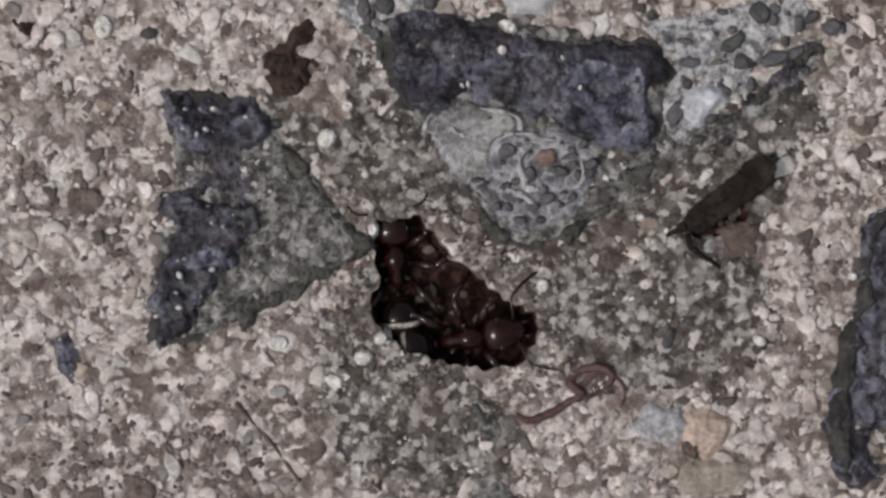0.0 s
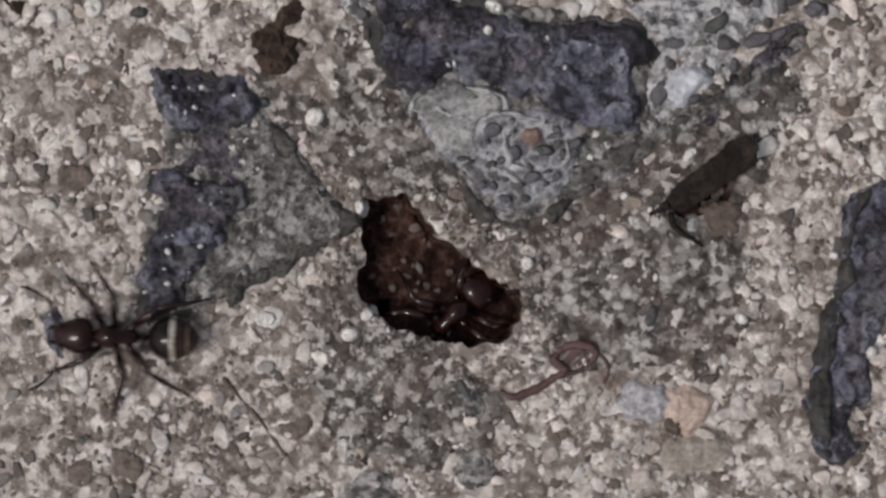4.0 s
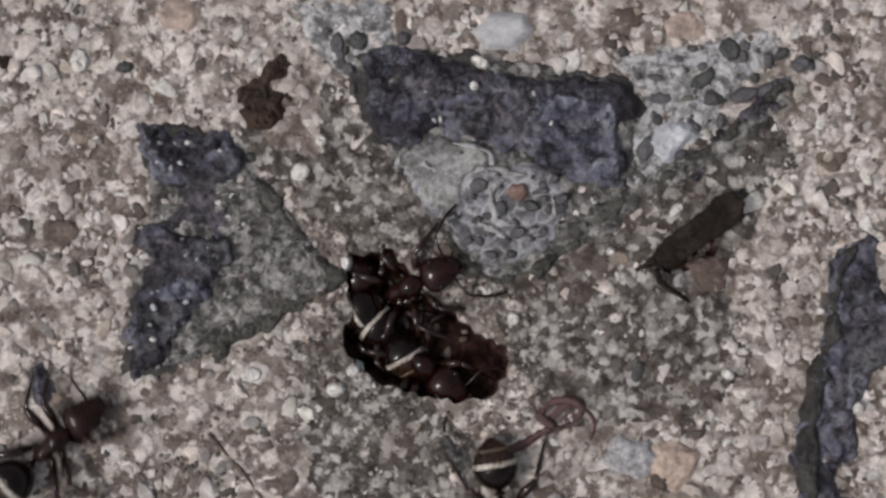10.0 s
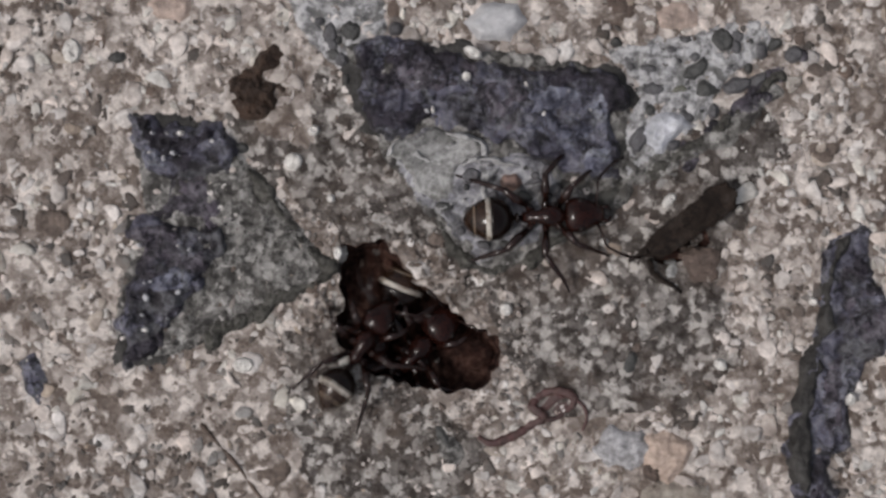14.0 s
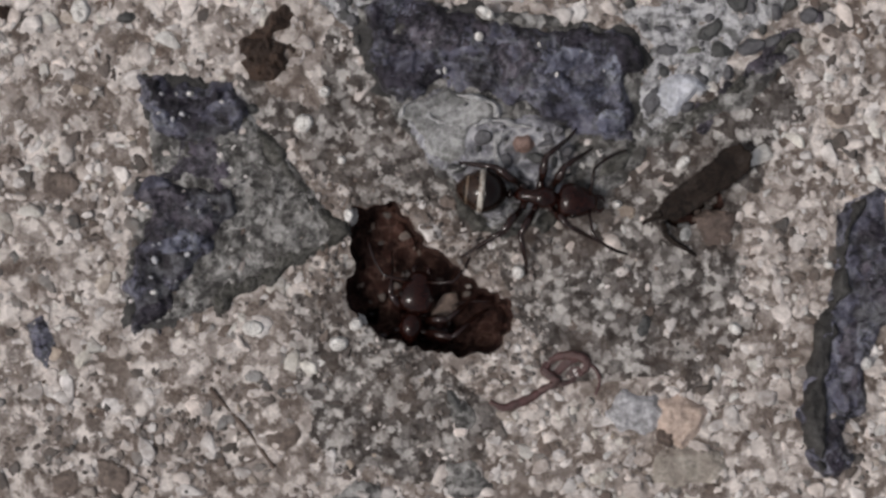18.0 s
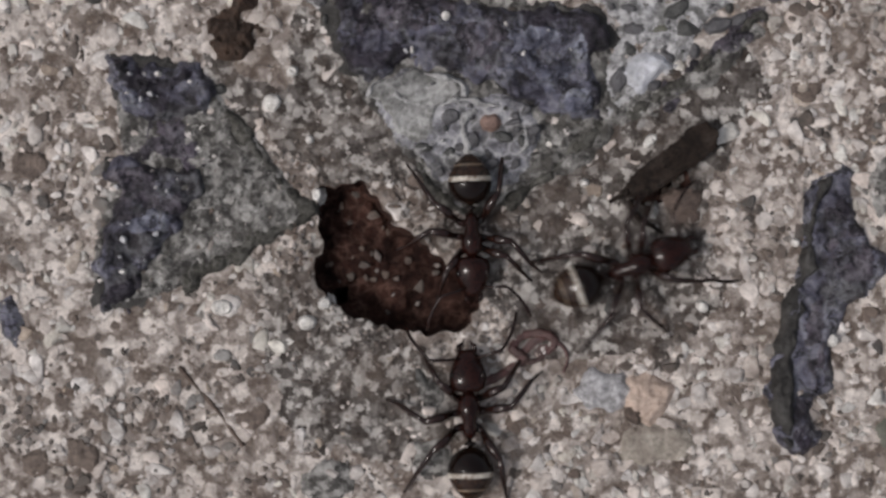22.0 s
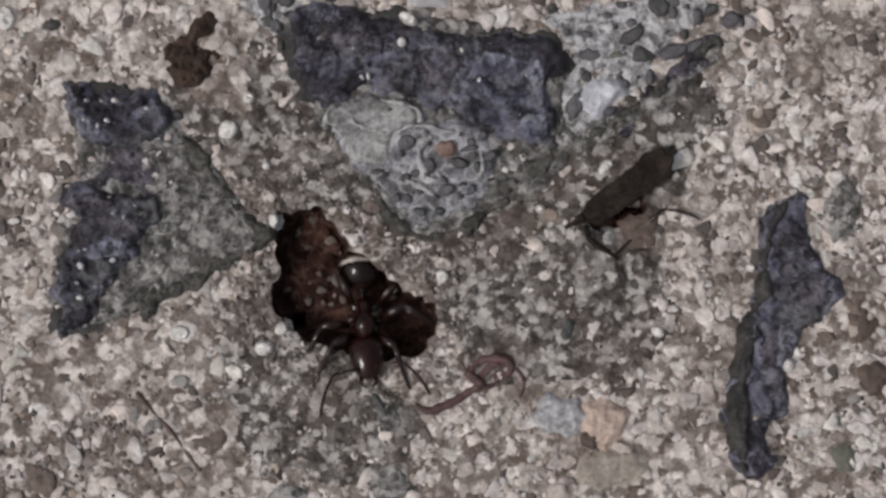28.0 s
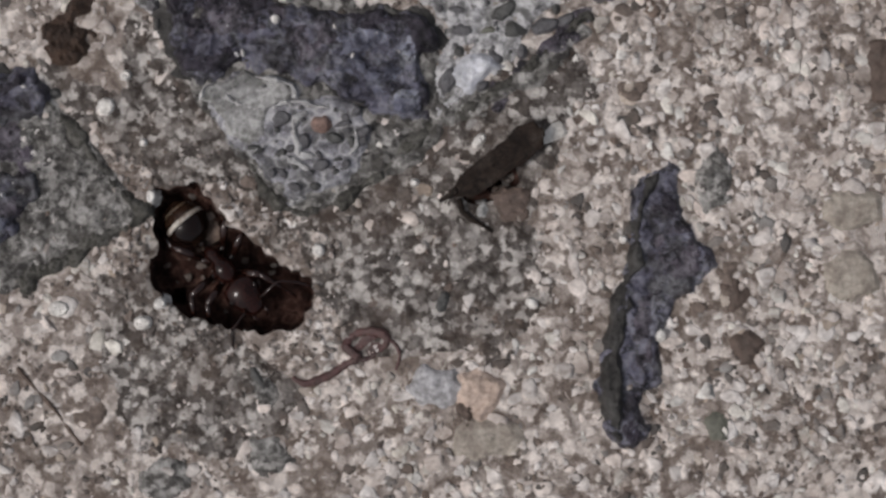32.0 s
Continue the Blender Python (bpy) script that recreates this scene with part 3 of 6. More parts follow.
def pit(name, outline, shafts, depth, label, seed):
    """The opening's own sheet: a ragged rim, steep soil sides, a lumpy floor and shafts open to the chamber below."""
    xs, ys = [p[0] for p in outline], [p[1] for p in outline]
    X, Y = sheet(min(xs) - 0.6, max(xs) + 0.6, min(ys) - 0.6, max(ys) + 0.6, 0.07)
    d = inside(X, Y, outline) + 0.12 * fbm(X, Y, 0.5, seed, 3)
    lean = ((X - sum(xs) / len(xs)) * 0.6 + (Y - sum(ys) / len(ys)) * 0.8) / 3.0
    Z = -0.05 - depth * smooth((d + 0.02) / (0.22 + 0.08 * smooth(lean * 0.6 + 0.35))) + (0.75 * fbm(X, Y, 1.8, seed + 3, 5, 0.5) + 0.25) * smooth(d / 0.5)
    for cx, cy, r in shafts:
        e = r - np.hypot(X - cx, Y - cy) + 0.35 * fbm(X, Y, 0.7, seed + 7, 3)
        Z = Z - 5.0 * smooth(e / 0.7)
    Z = np.where(d < -0.02, -0.05 - 0.6 * smooth((-d - 0.02) / 0.2), Z)
    v, f = sheet_mesh(X, Y, Z, (d > -0.3) & (Z > -6.6))
    return tagged(mesh_object(name, v, f, SOIL), label, "ant nest", kind="structure")


nest = pit("nest_entrance", NEST, SHAFTS, 1.9, "ragged dark brown soil pit of an ant nest entrance", 21)
crevice = pit("crevice", CREVICE, CREVICE_SHAFT, 0.7, "small dark crevice under a dry husk", 33)
bx0, bx1, by0, by1, bz0, bz1 = -11.0, 16.0, -10.0, 8.0, -22.0, -0.9
cv = [(bx0, by0, bz0), (bx1, by0, bz0), (bx1, by1, bz0), (bx0, by1, bz0), (bx0, by0, bz1), (bx1, by0, bz1), (bx1, by1, bz1), (bx0, by1, bz1)]
cf = [(0, 1, 2, 3), (4, 0, 3, 7), (5, 6, 2, 1), (4, 5, 1, 0), (7, 3, 2, 6)]
tagged(mesh_object("nest_chamber", cv, cf, SOIL, smooth_shading=False), "dark soil chamber under the pavement", "ant nest", kind="structure")

# ---- stones set in the pavement ----
STONES = []
TOPS = []


def set_stone(name, outline, mat, label="", crust=0.0, **kw):
    STONES.append((outline, 0.0 if name == "white_grain" else kw.get("height", 0.3), crust))
    if name.startswith("slate_") and name != "slate_ledge":
        shape = {k: q for k, q in kw.items() if k != "step"}
        TOPS.append(stone_top(outline, seed=len(STONES) * 7 + 3, **shape))
    return stone(name, outline, mat, pavement, label, seed=len(STONES) * 7 + 3, **kw)


def wider(outline, by):
    cx, cy = sum(p[0] for p in outline) / len(outline), sum(p[1] for p in outline) / len(outline)
    return [(x + by * (x - cx) / math.hypot(x - cx, y - cy), y + by * (y - cy) / math.hypot(x - cx, y - cy)) for x, y in outline]


def seam(points, wide, label):
    """A narrow dark joint along a stone's straight edge."""
    side = [(y2 - y1, x1 - x2) for (x1, y1), (x2, y2) in zip(points, points[1:])]
    side.append(side[-1])
    near = [(x + sx / math.hypot(sx, sy) * wide, y + sy / math.hypot(sx, sy) * wide) for (x, y), (sx, sy) in zip(points, side)]
    STONES.append((points + near[::-1], 0.08, 0.12))
    stone("seam", points + near[::-1], SEAM, pavement, label, height=0.26, rough=0.2, lump=0.5, bevel=0.4, seed=len(points) * 13, wobble=0.5, step=0.08)


def ridge(points, wide, label=""):
    """A thin raised vein along a line on a stone's top."""
    out = smooth_line(points, 3)
    side = [(b[1] - a[1], a[0] - b[0]) for a, b in zip(out, out[1:])]
    side.append(side[-1])
    left = [(x + sx / math.hypot(sx, sy) * wide, y + sy / math.hypot(sx, sy) * wide) for (x, y), (sx, sy) in zip(out, side)]
    right = [(x - sx / math.hypot(sx, sy) * wide, y - sy / math.hypot(sx, sy) * wide) for (x, y), (sx, sy) in zip(out, side)]
    set_stone("vein", left + right[::-1], VEIN, label, height=0.56, rough=0.22, lump=0.45, bevel=0.16, step=0.05, wobble=0.22)


set_stone("grey_chip", [(-13.54, 7.87), (-9.51, 7.32), (-6.81, 4.11), (-4.56, 1.16), (-5.42, 0.45), (-8.35, -1.04), (-10.72, -2.27), (-13.87, -3.24), (-14.44, -1.36), (-14.04, 1.19), (-13.07, 3.49)], GREY_STONE, "grey-green triangular stone chip with straight edges", crust=0.55, height=0.14, rough=0.16, lump=0.6, wobble=0.12)
set_stone("grey_chip", [(-4.43, 11.30), (-2.43, 6.62), (0.84, 1.94), (2.27, 1.02), (4.76, 1.95), (8.07, 5.01), (8.82, 8.63), (6.27, 10.56), (-0.35, 11.31)], GREY_STONE, "dark grey stone bed round a slate slab", crust=0.4, height=0.12, rough=0.15, lump=0.6)
# dark border of each slate: its own outline, widened and set lower
set_stone("slate_ledge", wider([(-13.72, 8.05), (-12.95, 7.92), (-11.68, 7.77), (-10.41, 7.80), (-9.59, 7.68), (-9.21, 7.04), (-9.23, 5.95), (-9.58, 5.18), (-10.60, 4.87), (-11.93, 4.94), (-12.90, 5.37), (-13.31, 6.39), (-13.56, 7.28)], 0.25), DARK_ROCK, "dark brown-black border round a slate", crust=0.1, height=0.10, rough=0.08, lump=0.8, wobble=0.55)
set_stone("slate_chip", [(-13.72, 8.05), (-12.95, 7.92), (-11.68, 7.77), (-10.41, 7.80), (-9.59, 7.68), (-9.21, 7.04), (-9.23, 5.95), (-9.58, 5.18), (-10.60, 4.87), (-11.93, 4.94), (-12.90, 5.37), (-13.31, 6.39), (-13.56, 7.28)], SLATE, crust=0.32, label="dark blue-grey slate chip with ragged edges", height=0.58, rough=0.36, lump=1.3, terraces=1.0, wobble=0.45, gain=0.56)
set_stone("slate_ledge", wider([(-14.01, 3.03), (-12.43, 3.54), (-10.39, 3.19), (-9.32, 2.73), (-9.57, 1.82), (-10.34, 0.54), (-11.10, -0.28), (-11.76, -1.30), (-12.26, -2.52), (-12.87, -3.09), (-13.89, -3.19), (-14.33, -2.58), (-14.20, -1.76), (-13.80, -0.74), (-13.95, 0.28), (-13.65, 1.30), (-13.40, 2.01), (-13.86, 2.62)], 0.25), DARK_ROCK, "dark brown-black border round a slate", crust=0.1, height=0.10, rough=0.08, lump=0.8, wobble=0.55)
set_stone("slate_chip", [(-14.01, 3.03), (-12.43, 3.54), (-10.39, 3.19), (-9.32, 2.73), (-9.57, 1.82), (-10.34, 0.54), (-11.10, -0.28), (-11.76, -1.30), (-12.26, -2.52), (-12.87, -3.09), (-13.89, -3.19), (-14.33, -2.58), (-14.20, -1.76), (-13.80, -0.74), (-13.95, 0.28), (-13.65, 1.30), (-13.40, 2.01), (-13.86, 2.62)], SLATE, crust=0.32, label="dark blue-grey slate chip with pale flecks", height=0.58, rough=0.36, lump=1.3, terraces=1.0, wobble=0.45, gain=0.56)
set_stone("slate_ledge", wider([(-3.69, 11.06), (-3.28, 11.47), (-2.77, 11.59), (-1.24, 11.50), (-0.22, 11.17), (1.05, 11.02), (1.82, 10.66), (3.60, 10.18), (4.24, 10.03), (4.88, 10.16), (5.90, 10.52), (7.17, 10.42), (7.99, 9.87), (8.75, 8.87), (8.70, 8.49), (8.20, 8.29), (7.84, 8.31), (7.94, 7.72), (8.22, 7.16), (8.20, 5.43), (7.44, 5.28), (6.42, 5.25), (5.65, 5.58), (4.94, 6.26), (3.87, 6.69), (2.34, 6.64), (1.57, 7.15), (-0.21, 7.70), (-0.98, 7.32), (-1.49, 7.14), (-2.25, 7.14), (-3.07, 7.54), (-3.58, 8.71), (-3.84, 9.73), (-3.58, 10.50)], 0.3), DARK_ROCK, "dark brown-black border round a slate", crust=0.1, height=0.10, rough=0.08, lump=0.8, wobble=0.55)
set_stone("slate_slab", [(-3.69, 11.06), (-3.28, 11.47), (-2.77, 11.59), (-1.24, 11.50), (-0.22, 11.17), (1.05, 11.02), (1.82, 10.66), (3.60, 10.18), (4.24, 10.03), (4.88, 10.16), (5.90, 10.52), (7.17, 10.42), (7.99, 9.87), (8.75, 8.87), (8.70, 8.49), (8.20, 8.29), (7.84, 8.31), (7.94, 7.72), (8.22, 7.16), (8.20, 5.43), (7.44, 5.28), (6.42, 5.25), (5.65, 5.58), (4.94, 6.26), (3.87, 6.69), (2.34, 6.64), (1.57, 7.15), (-0.21, 7.70), (-0.98, 7.32), (-1.49, 7.14), (-2.25, 7.14), (-3.07, 7.54), (-3.58, 8.71), (-3.84, 9.73), (-3.58, 10.50)], SLATE, crust=0.07, label="broad dark blue-grey slate slab with flaked layers", height=0.60, rough=0.42, lump=1.9, terraces=1.2, wobble=0.4, gain=0.55)
set_stone("breccia_stone", [(-2.05, 6.88), (-1.49, 7.14), (-0.47, 7.70), (0.30, 7.45), (1.70, 7.10), (2.13, 6.79), (2.47, 6.44), (3.61, 6.59), (4.50, 6.57), (5.14, 5.98), (5.60, 5.30), (6.06, 4.79), (5.20, 3.74), (4.59, 2.72), (3.37, 2.05), (2.28, 1.54), (1.54, 1.59), (1.28, 2.30), (0.69, 2.71), (0.18, 3.58), (-0.46, 4.08), (-1.10, 4.85), (-1.61, 5.61), (-1.99, 6.27)], BRECCIA, crust=0.12, label="pale grey breccia stone with a light veined crust", height=0.30, rough=0.10, lump=0.8)
set_stone("breccia_cap", [(-1.99, 6.83), (-1.49, 7.09), (-0.47, 7.65), (0.30, 7.40), (1.70, 7.04), (2.08, 6.74), (1.58, 6.18), (1.07, 5.87), (0.94, 4.90), (0.31, 3.75), (-0.46, 4.13), (-1.07, 4.90), (-1.58, 5.66), (-1.94, 6.27)], PALE_STONE, "greenish-grey smooth cap of a breccia stone", height=0.38, rough=0.08, lump=1.0, bevel=0.3)
ridge([(-2.04, 6.32), (-1.97, 6.83), (-1.49, 7.09), (-0.47, 7.63), (0.30, 7.37), (1.70, 7.04), (2.08, 6.79), (2.08, 6.33)], 0.13, "pale raised rim of a breccia stone")
for line in ([(1.12, 5.87), (1.52, 6.13), (2.34, 6.18), (3.10, 5.98), (3.87, 5.88), (4.51, 5.55)], [(1.07, 4.34), (1.63, 4.60), (2.04, 4.91), (2.16, 5.42), (2.72, 5.72)], [(2.04, 4.91), (2.22, 4.27), (2.35, 3.84), (2.98, 3.76), (3.31, 4.14)], [(3.31, 4.14), (3.49, 3.76), (4.26, 3.76), (4.77, 4.02), (4.89, 4.66), (4.64, 5.17)], [(3.31, 4.14), (3.11, 4.65), (2.73, 4.78)], [(1.45, 3.76), (1.96, 3.58), (2.48, 3.25), (2.99, 2.87), (3.50, 2.56)], [(1.84, 1.72), (2.48, 1.85), (3.12, 2.05)], [(3.75, 3.38), (4.01, 2.74), (4.64, 3.13)], [(0.05, 3.88), (1.07, 4.34)], [(-0.97, 6.43), (-0.21, 6.05), (0.56, 5.87), (1.07, 5.87)]):
    ridge(line, 0.11)
for n, (cx, cy, rx, ry, turn) in enumerate([(1.63, 5.46, 0.46, 0.36, 20), (2.50, 4.37, 0.38, 0.43, 0), (3.92, 4.50, 0.61, 0.33, -15), (4.18, 5.14, 0.51, 0.18, 15), (2.39, 5.39, 0.23, 0.18, 0), (0.36, 4.11, 0.51, 0.26, -10), (3.29, 3.33, 0.36, 0.23, 20), (1.84, 3.63, 0.36, 0.26, 0), (4.69, 4.35, 0.18, 0.31, 0), (0.71, 6.89, 0.28, 0.20, 20), (-0.77, 6.78, 0.23, 0.15, 0), (1.27, 4.90, 0.23, 0.26, 0), (5.20, 4.86, 0.33, 0.23, 30), (2.73, 2.97, 0.31, 0.20, 0), (3.93, 3.02, 0.33, 0.20, 40), (4.89, 5.73, 0.31, 0.20, 40), (-0.16, 6.63, 0.20, 0.15, 0), (3.23, 5.37, 0.20, 0.15, 0), (1.07, 2.99, 0.23, 0.28, 0), (2.10, 2.36, 0.38, 0.23, -10)]):
    set_stone("breccia_pebble", oval(cx, cy, rx, ry, turn, 9), (BRECCIA_PEBBLE, BRECCIA_PEBBLE, BLACK_PEBBLE)[n % 3], height=0.56, rough=0.08, bevel=0.14, step=0.06, wobble=0.16)
set_stone("quartz_pebble", wider([(8.96, 7.47), (9.52, 7.73), (9.85, 8.11), (10.28, 8.29), (10.90, 7.99), (11.18, 7.61), (10.54, 7.32), (10.14, 6.56), (9.73, 6.40), (9.47, 7.07)], 0.25), QUARTZ, "bluish-white quartz pebble", height=0.42, rough=0.14, wobble=0.25)
set_stone("grey_chip", [(8.07, 5.06), (7.56, 5.95), (8.57, 6.59), (10.10, 6.24), (12.14, 7.62), (14.93, 9.97), (15.55, 9.31), (13.16, 6.86), (9.85, 5.42), (7.05, 3.02), (5.53, 2.46), (6.34, 3.79)], GREY_STONE, "dark grey stone rim along a slate slab", crust=0.75, height=0.12, rough=0.16, lump=0.6)
set_stone("slate_bar", [(17.63, 2.21), (18.38, 3.11), (18.96, 3.46), (19.36, 2.96), (19.16, 2.45), (19.11, 2.00), (19.46, 1.25), (20.06, 0.49), (20.69, -0.51), (20.91, -1.27), (20.51, -1.82), (20.01, -2.57), (19.15, -2.82), (18.65, -3.78), (18.39, -4.78), (18.62, -5.79), (18.26, -6.44), (17.79, -7.09), (17.63, -7.79), (17.88, -8.60), (17.68, -9.10), (17.35, -9.45), (16.60, -9.45), (15.97, -8.70), (15.72, -7.29), (15.85, -5.28), (16.11, -3.77), (16.49, -2.52), (16.99, -1.39), (17.12, 0.25), (17.25, 1.50)], SLATE, crust=0.03, label="long dark slate bar with a rough blue flank", height=0.36, rough=0.34, lump=1.2, terraces=1.0, wobble=0.4, gain=0.56)
set_stone("dark_flank", [(17.63, 2.21), (18.38, 3.11), (18.71, 2.96), (18.16, 2.00), (17.90, 1.00), (17.90, -1.26), (17.34, -1.89), (17.19, -3.27), (16.83, -5.28), (16.68, -7.04), (16.73, -8.80), (16.93, -9.40), (16.60, -9.45), (15.97, -8.70), (15.72, -7.29), (15.85, -5.28), (16.11, -3.77), (16.49, -2.52), (16.99, -1.39), (17.12, 0.25), (17.25, 1.50)], DARK_ROCK, "smooth dark grey flank of a slate bar", height=0.66, rough=0.22, lump=0.8, bevel=0.4, wobble=0.4)
set_stone("pale_matrix", [(7.42, 10.98), (9.46, 11.55), (12.26, 12.12), (13.28, 12.48), (14.81, 12.38), (15.12, 11.82), (14.71, 11.06), (13.69, 10.39), (12.83, 9.52), (12.27, 8.70), (11.64, 7.68), (10.29, 6.81), (9.53, 5.69), (8.36, 5.28), (8.25, 7.47), (8.78, 8.36), (8.85, 9.51), (8.19, 10.27)], BLUE_MATRIX, "pale bluish-grey matrix set with dark pebbles", crust=0.3, height=0.08, rough=0.14, lump=0.5)
set_stone("pale_matrix", [(-7.13, 13.67), (-2.48, 13.64), (-1.92, 11.72), (-3.74, 11.15), (-4.14, 9.69), (-5.25, 10.95), (-6.27, 12.20)], BLUE_MATRIX, "pale bluish-grey matrix beside a slate slab", crust=0.35, height=0.08, rough=0.14, lump=0.5)
for n, (cx, cy, rx, ry, turn) in enumerate([(9.59, 9.33, 0.59, 0.33, 0), (11.63, 10.28, 0.56, 0.43, 30), (13.33, 11.23, 0.33, 0.41, 0), (13.03, 10.34, 0.31, 0.20, 20), (13.87, 10.29, 0.23, 0.28, 0), (14.51, 11.06, 0.20, 0.33, 0), (15.88, 10.91, 0.48, 0.38, 30), (12.67, 11.61, 0.56, 0.66, 0), (9.72, 11.04, 0.26, 0.20, 0), (9.34, 10.28, 0.46, 0.28, 0), (9.55, 8.42, 0.41, 0.43, 0), (8.96, 7.17, 0.33, 0.66, -20), (11.15, 8.09, 0.31, 0.26, 0), (11.71, 8.40, 0.26, 0.20, 0), (12.30, 8.35, 0.20, 0.33, 0), (13.34, 9.50, 0.71, 0.36, 20), (7.96, 11.55, 0.18, 0.18, 0), (11.55, 10.79, 0.20, 0.18, 0), (10.65, 6.92, 0.36, 0.18, 40), (8.71, 6.32, 0.23, 0.31, 0), (10.35, 11.04, 0.31, 0.26, 0), (10.99, 11.56, 0.36, 0.28, 0), (15.07, 11.44, 0.36, 0.26, 30), (14.31, 9.78, 0.46, 0.26, 30), (-4.79, 11.82, 0.36, 0.51, 0), (-3.89, 11.87, 0.33, 0.41, 10), (-4.30, 10.55, 0.28, 0.28, 0), (-5.25, 12.33, 0.31, 0.26, 0), (-3.08, 12.23, 0.31, 0.23, 0), (-4.86, 10.95, 0.23, 0.20, 0), (-1.88, 11.98, 0.28, 0.23, 0), (-4.09, 9.73, 0.23, 0.31, 0)]):
    set_stone("dark_pebble", oval(cx, cy, rx, ry, turn, 8), (BRECCIA_PEBBLE, BLACK_PEBBLE, BRECCIA_PEBBLE)[n % 3], height=0.27, rough=0.1, bevel=0.2, step=0.06, wobble=0.22)
pebble_dice = random.Random(17)
RUST_SPOT = (3.26, 5.16)  # kept clear for the rust-orange pebble
for outline, count, low, high, tall in (([(1.07, 5.67), (2.34, 6.13), (3.87, 6.18), (5.02, 5.30), (5.66, 4.79), (4.89, 3.77), (4.26, 2.75), (2.35, 1.85), (1.59, 2.36), (0.56, 3.12), (1.07, 4.39)], 26, 0.12, 0.30, 0.50), ([(7.68, 10.78), (9.46, 11.30), (12.26, 11.94), (14.56, 12.20), (14.69, 11.31), (13.54, 10.54), (12.65, 9.65), (11.76, 8.37), (11.25, 7.73), (10.74, 8.24), (8.96, 8.49), (8.96, 9.51)], 20, 0.10, 0.24, 0.22), ([(-5.58, 12.40), (-3.79, 12.41), (-3.03, 11.90), (-3.79, 11.01), (-4.30, 9.73), (-5.06, 10.75)], 12, 0.12, 0.30, 0.24)):
    xs, ys = [p[0] for p in outline], [p[1] for p in outline]
    while count:
        cx, cy = pebble_dice.uniform(min(xs), max(xs)), pebble_dice.uniform(min(ys), max(ys))
        if inside(cx, cy, outline) > 0.2 and math.dist((cx, cy), RUST_SPOT) > 0.8:
            count -= 1
            r = pebble_dice.uniform(low, high)
            set_stone("small_pebble", oval(cx, cy, r * 1.2, r * 0.85, pebble_dice.uniform(0, 180), 7), pebble_dice.choice((BRECCIA_PEBBLE, BRECCIA_PEBBLE, BLACK_PEBBLE)), height=tall, rough=0.08, bevel=0.14, step=0.06, wobble=0.14)
set_stone("slate_chip", [(-12.35, 5.85), (-11.35, 5.63), (-10.22, 5.86), (-9.71, 4.73), (-9.23, 3.47), (-10.03, 2.67), (-11.34, 3.31), (-12.59, 3.46), (-12.45, 4.72)], SLATE_BROWN, "blue-grey slate sunk between two larger chips", crust=0.6, height=0.2, rough=0.2, lump=0.8, wobble=0.7)
seam([(-9.51, 7.32), (-8.24, 5.94), (-6.81, 4.16), (-5.43, 2.43), (-4.51, 1.16)], 0.75, "dark joint along a grey stone chip")
seam([(-4.56, 1.06), (-5.42, 0.40), (-6.95, -0.37), (-8.35, -1.09), (-10.26, -2.06)], 0.55, "dark joint along a grey stone chip")
seam([(15.44, 9.97), (13.41, 8.13), (11.78, 6.70), (9.85, 5.53), (8.17, 4.76)], 0.5, "dark joint beside a pale matrix")
seam([(8.17, 4.76), (6.29, 3.02), (4.76, 1.79), (2.32, 0.92)], 0.36, "dark joint below a breccia stone")
seam([(2.32, 0.92), (0.94, 1.79), (-0.34, 3.77), (-1.77, 6.16)], 0.26, "dark joint beside a breccia stone")
for n, outline in ((2, [(-3.56, 11.37), (-1.34, 11.45), (0.83, 11.25), (1.13, 10.41), (-0.17, 10.35), (-1.84, 10.45), (-2.99, 10.30), (-3.56, 9.95)]), (2, [(-3.41, 8.68), (-1.99, 8.26), (-0.17, 8.41), (-0.29, 7.83), (-1.86, 7.41), (-3.29, 8.13)]), (2, [(4.25, 10.41), (6.52, 10.41), (7.79, 9.84), (8.77, 8.84), (8.34, 8.34), (7.79, 8.64), (7.49, 9.42), (5.95, 9.84), (4.25, 9.41)]), (2, [(6.65, 5.35), (8.22, 5.67), (8.07, 4.97), (6.85, 4.97)])):
    flake(outline, SLATE_BLACK, TOPS[n], 200 + len(outline), "near-black broken edge of a slate layer")
for n, outline in ((2, [(-2.99, 10.25), (-1.09, 10.35), (0.70, 10.41), (0.83, 9.41), (-0.59, 8.98), (-2.29, 8.55), (-3.14, 9.10)]), (2, [(1.13, 10.26), (3.67, 10.11), (4.25, 8.56), (4.25, 7.29), (2.53, 6.99), (1.83, 8.41)])):
    flake(outline, SLATE_BROWN, TOPS[n], 220 + len(outline), "brownish-violet slate layer")
flake([(4.25, 9.26), (5.95, 9.69), (7.37, 9.27), (7.79, 8.27), (7.92, 5.87), (6.80, 5.30), (5.10, 6.57), (4.25, 7.71)], SLATE_BLUE, TOPS[2], 240, "bluish slate layer with pale ridges")
flake([(-13.49, 7.92), (-12.27, 7.92), (-12.14, 6.89), (-11.04, 6.77), (-10.22, 7.85), (-9.40, 7.30), (-9.27, 6.35), (-10.22, 6.90), (-10.77, 5.67), (-11.32, 5.40), (-12.27, 6.62), (-13.37, 7.44)], SLATE_BLACK, TOPS[0], 250, "near-black broken edge of a slate layer")
flake([(-13.37, 7.29), (-12.39, 6.62), (-11.44, 5.80), (-11.17, 5.00), (-12.27, 5.25), (-13.36, 6.07)], SLATE_BLUE, TOPS[0], 252, "bluish slate layer with pale ridges")
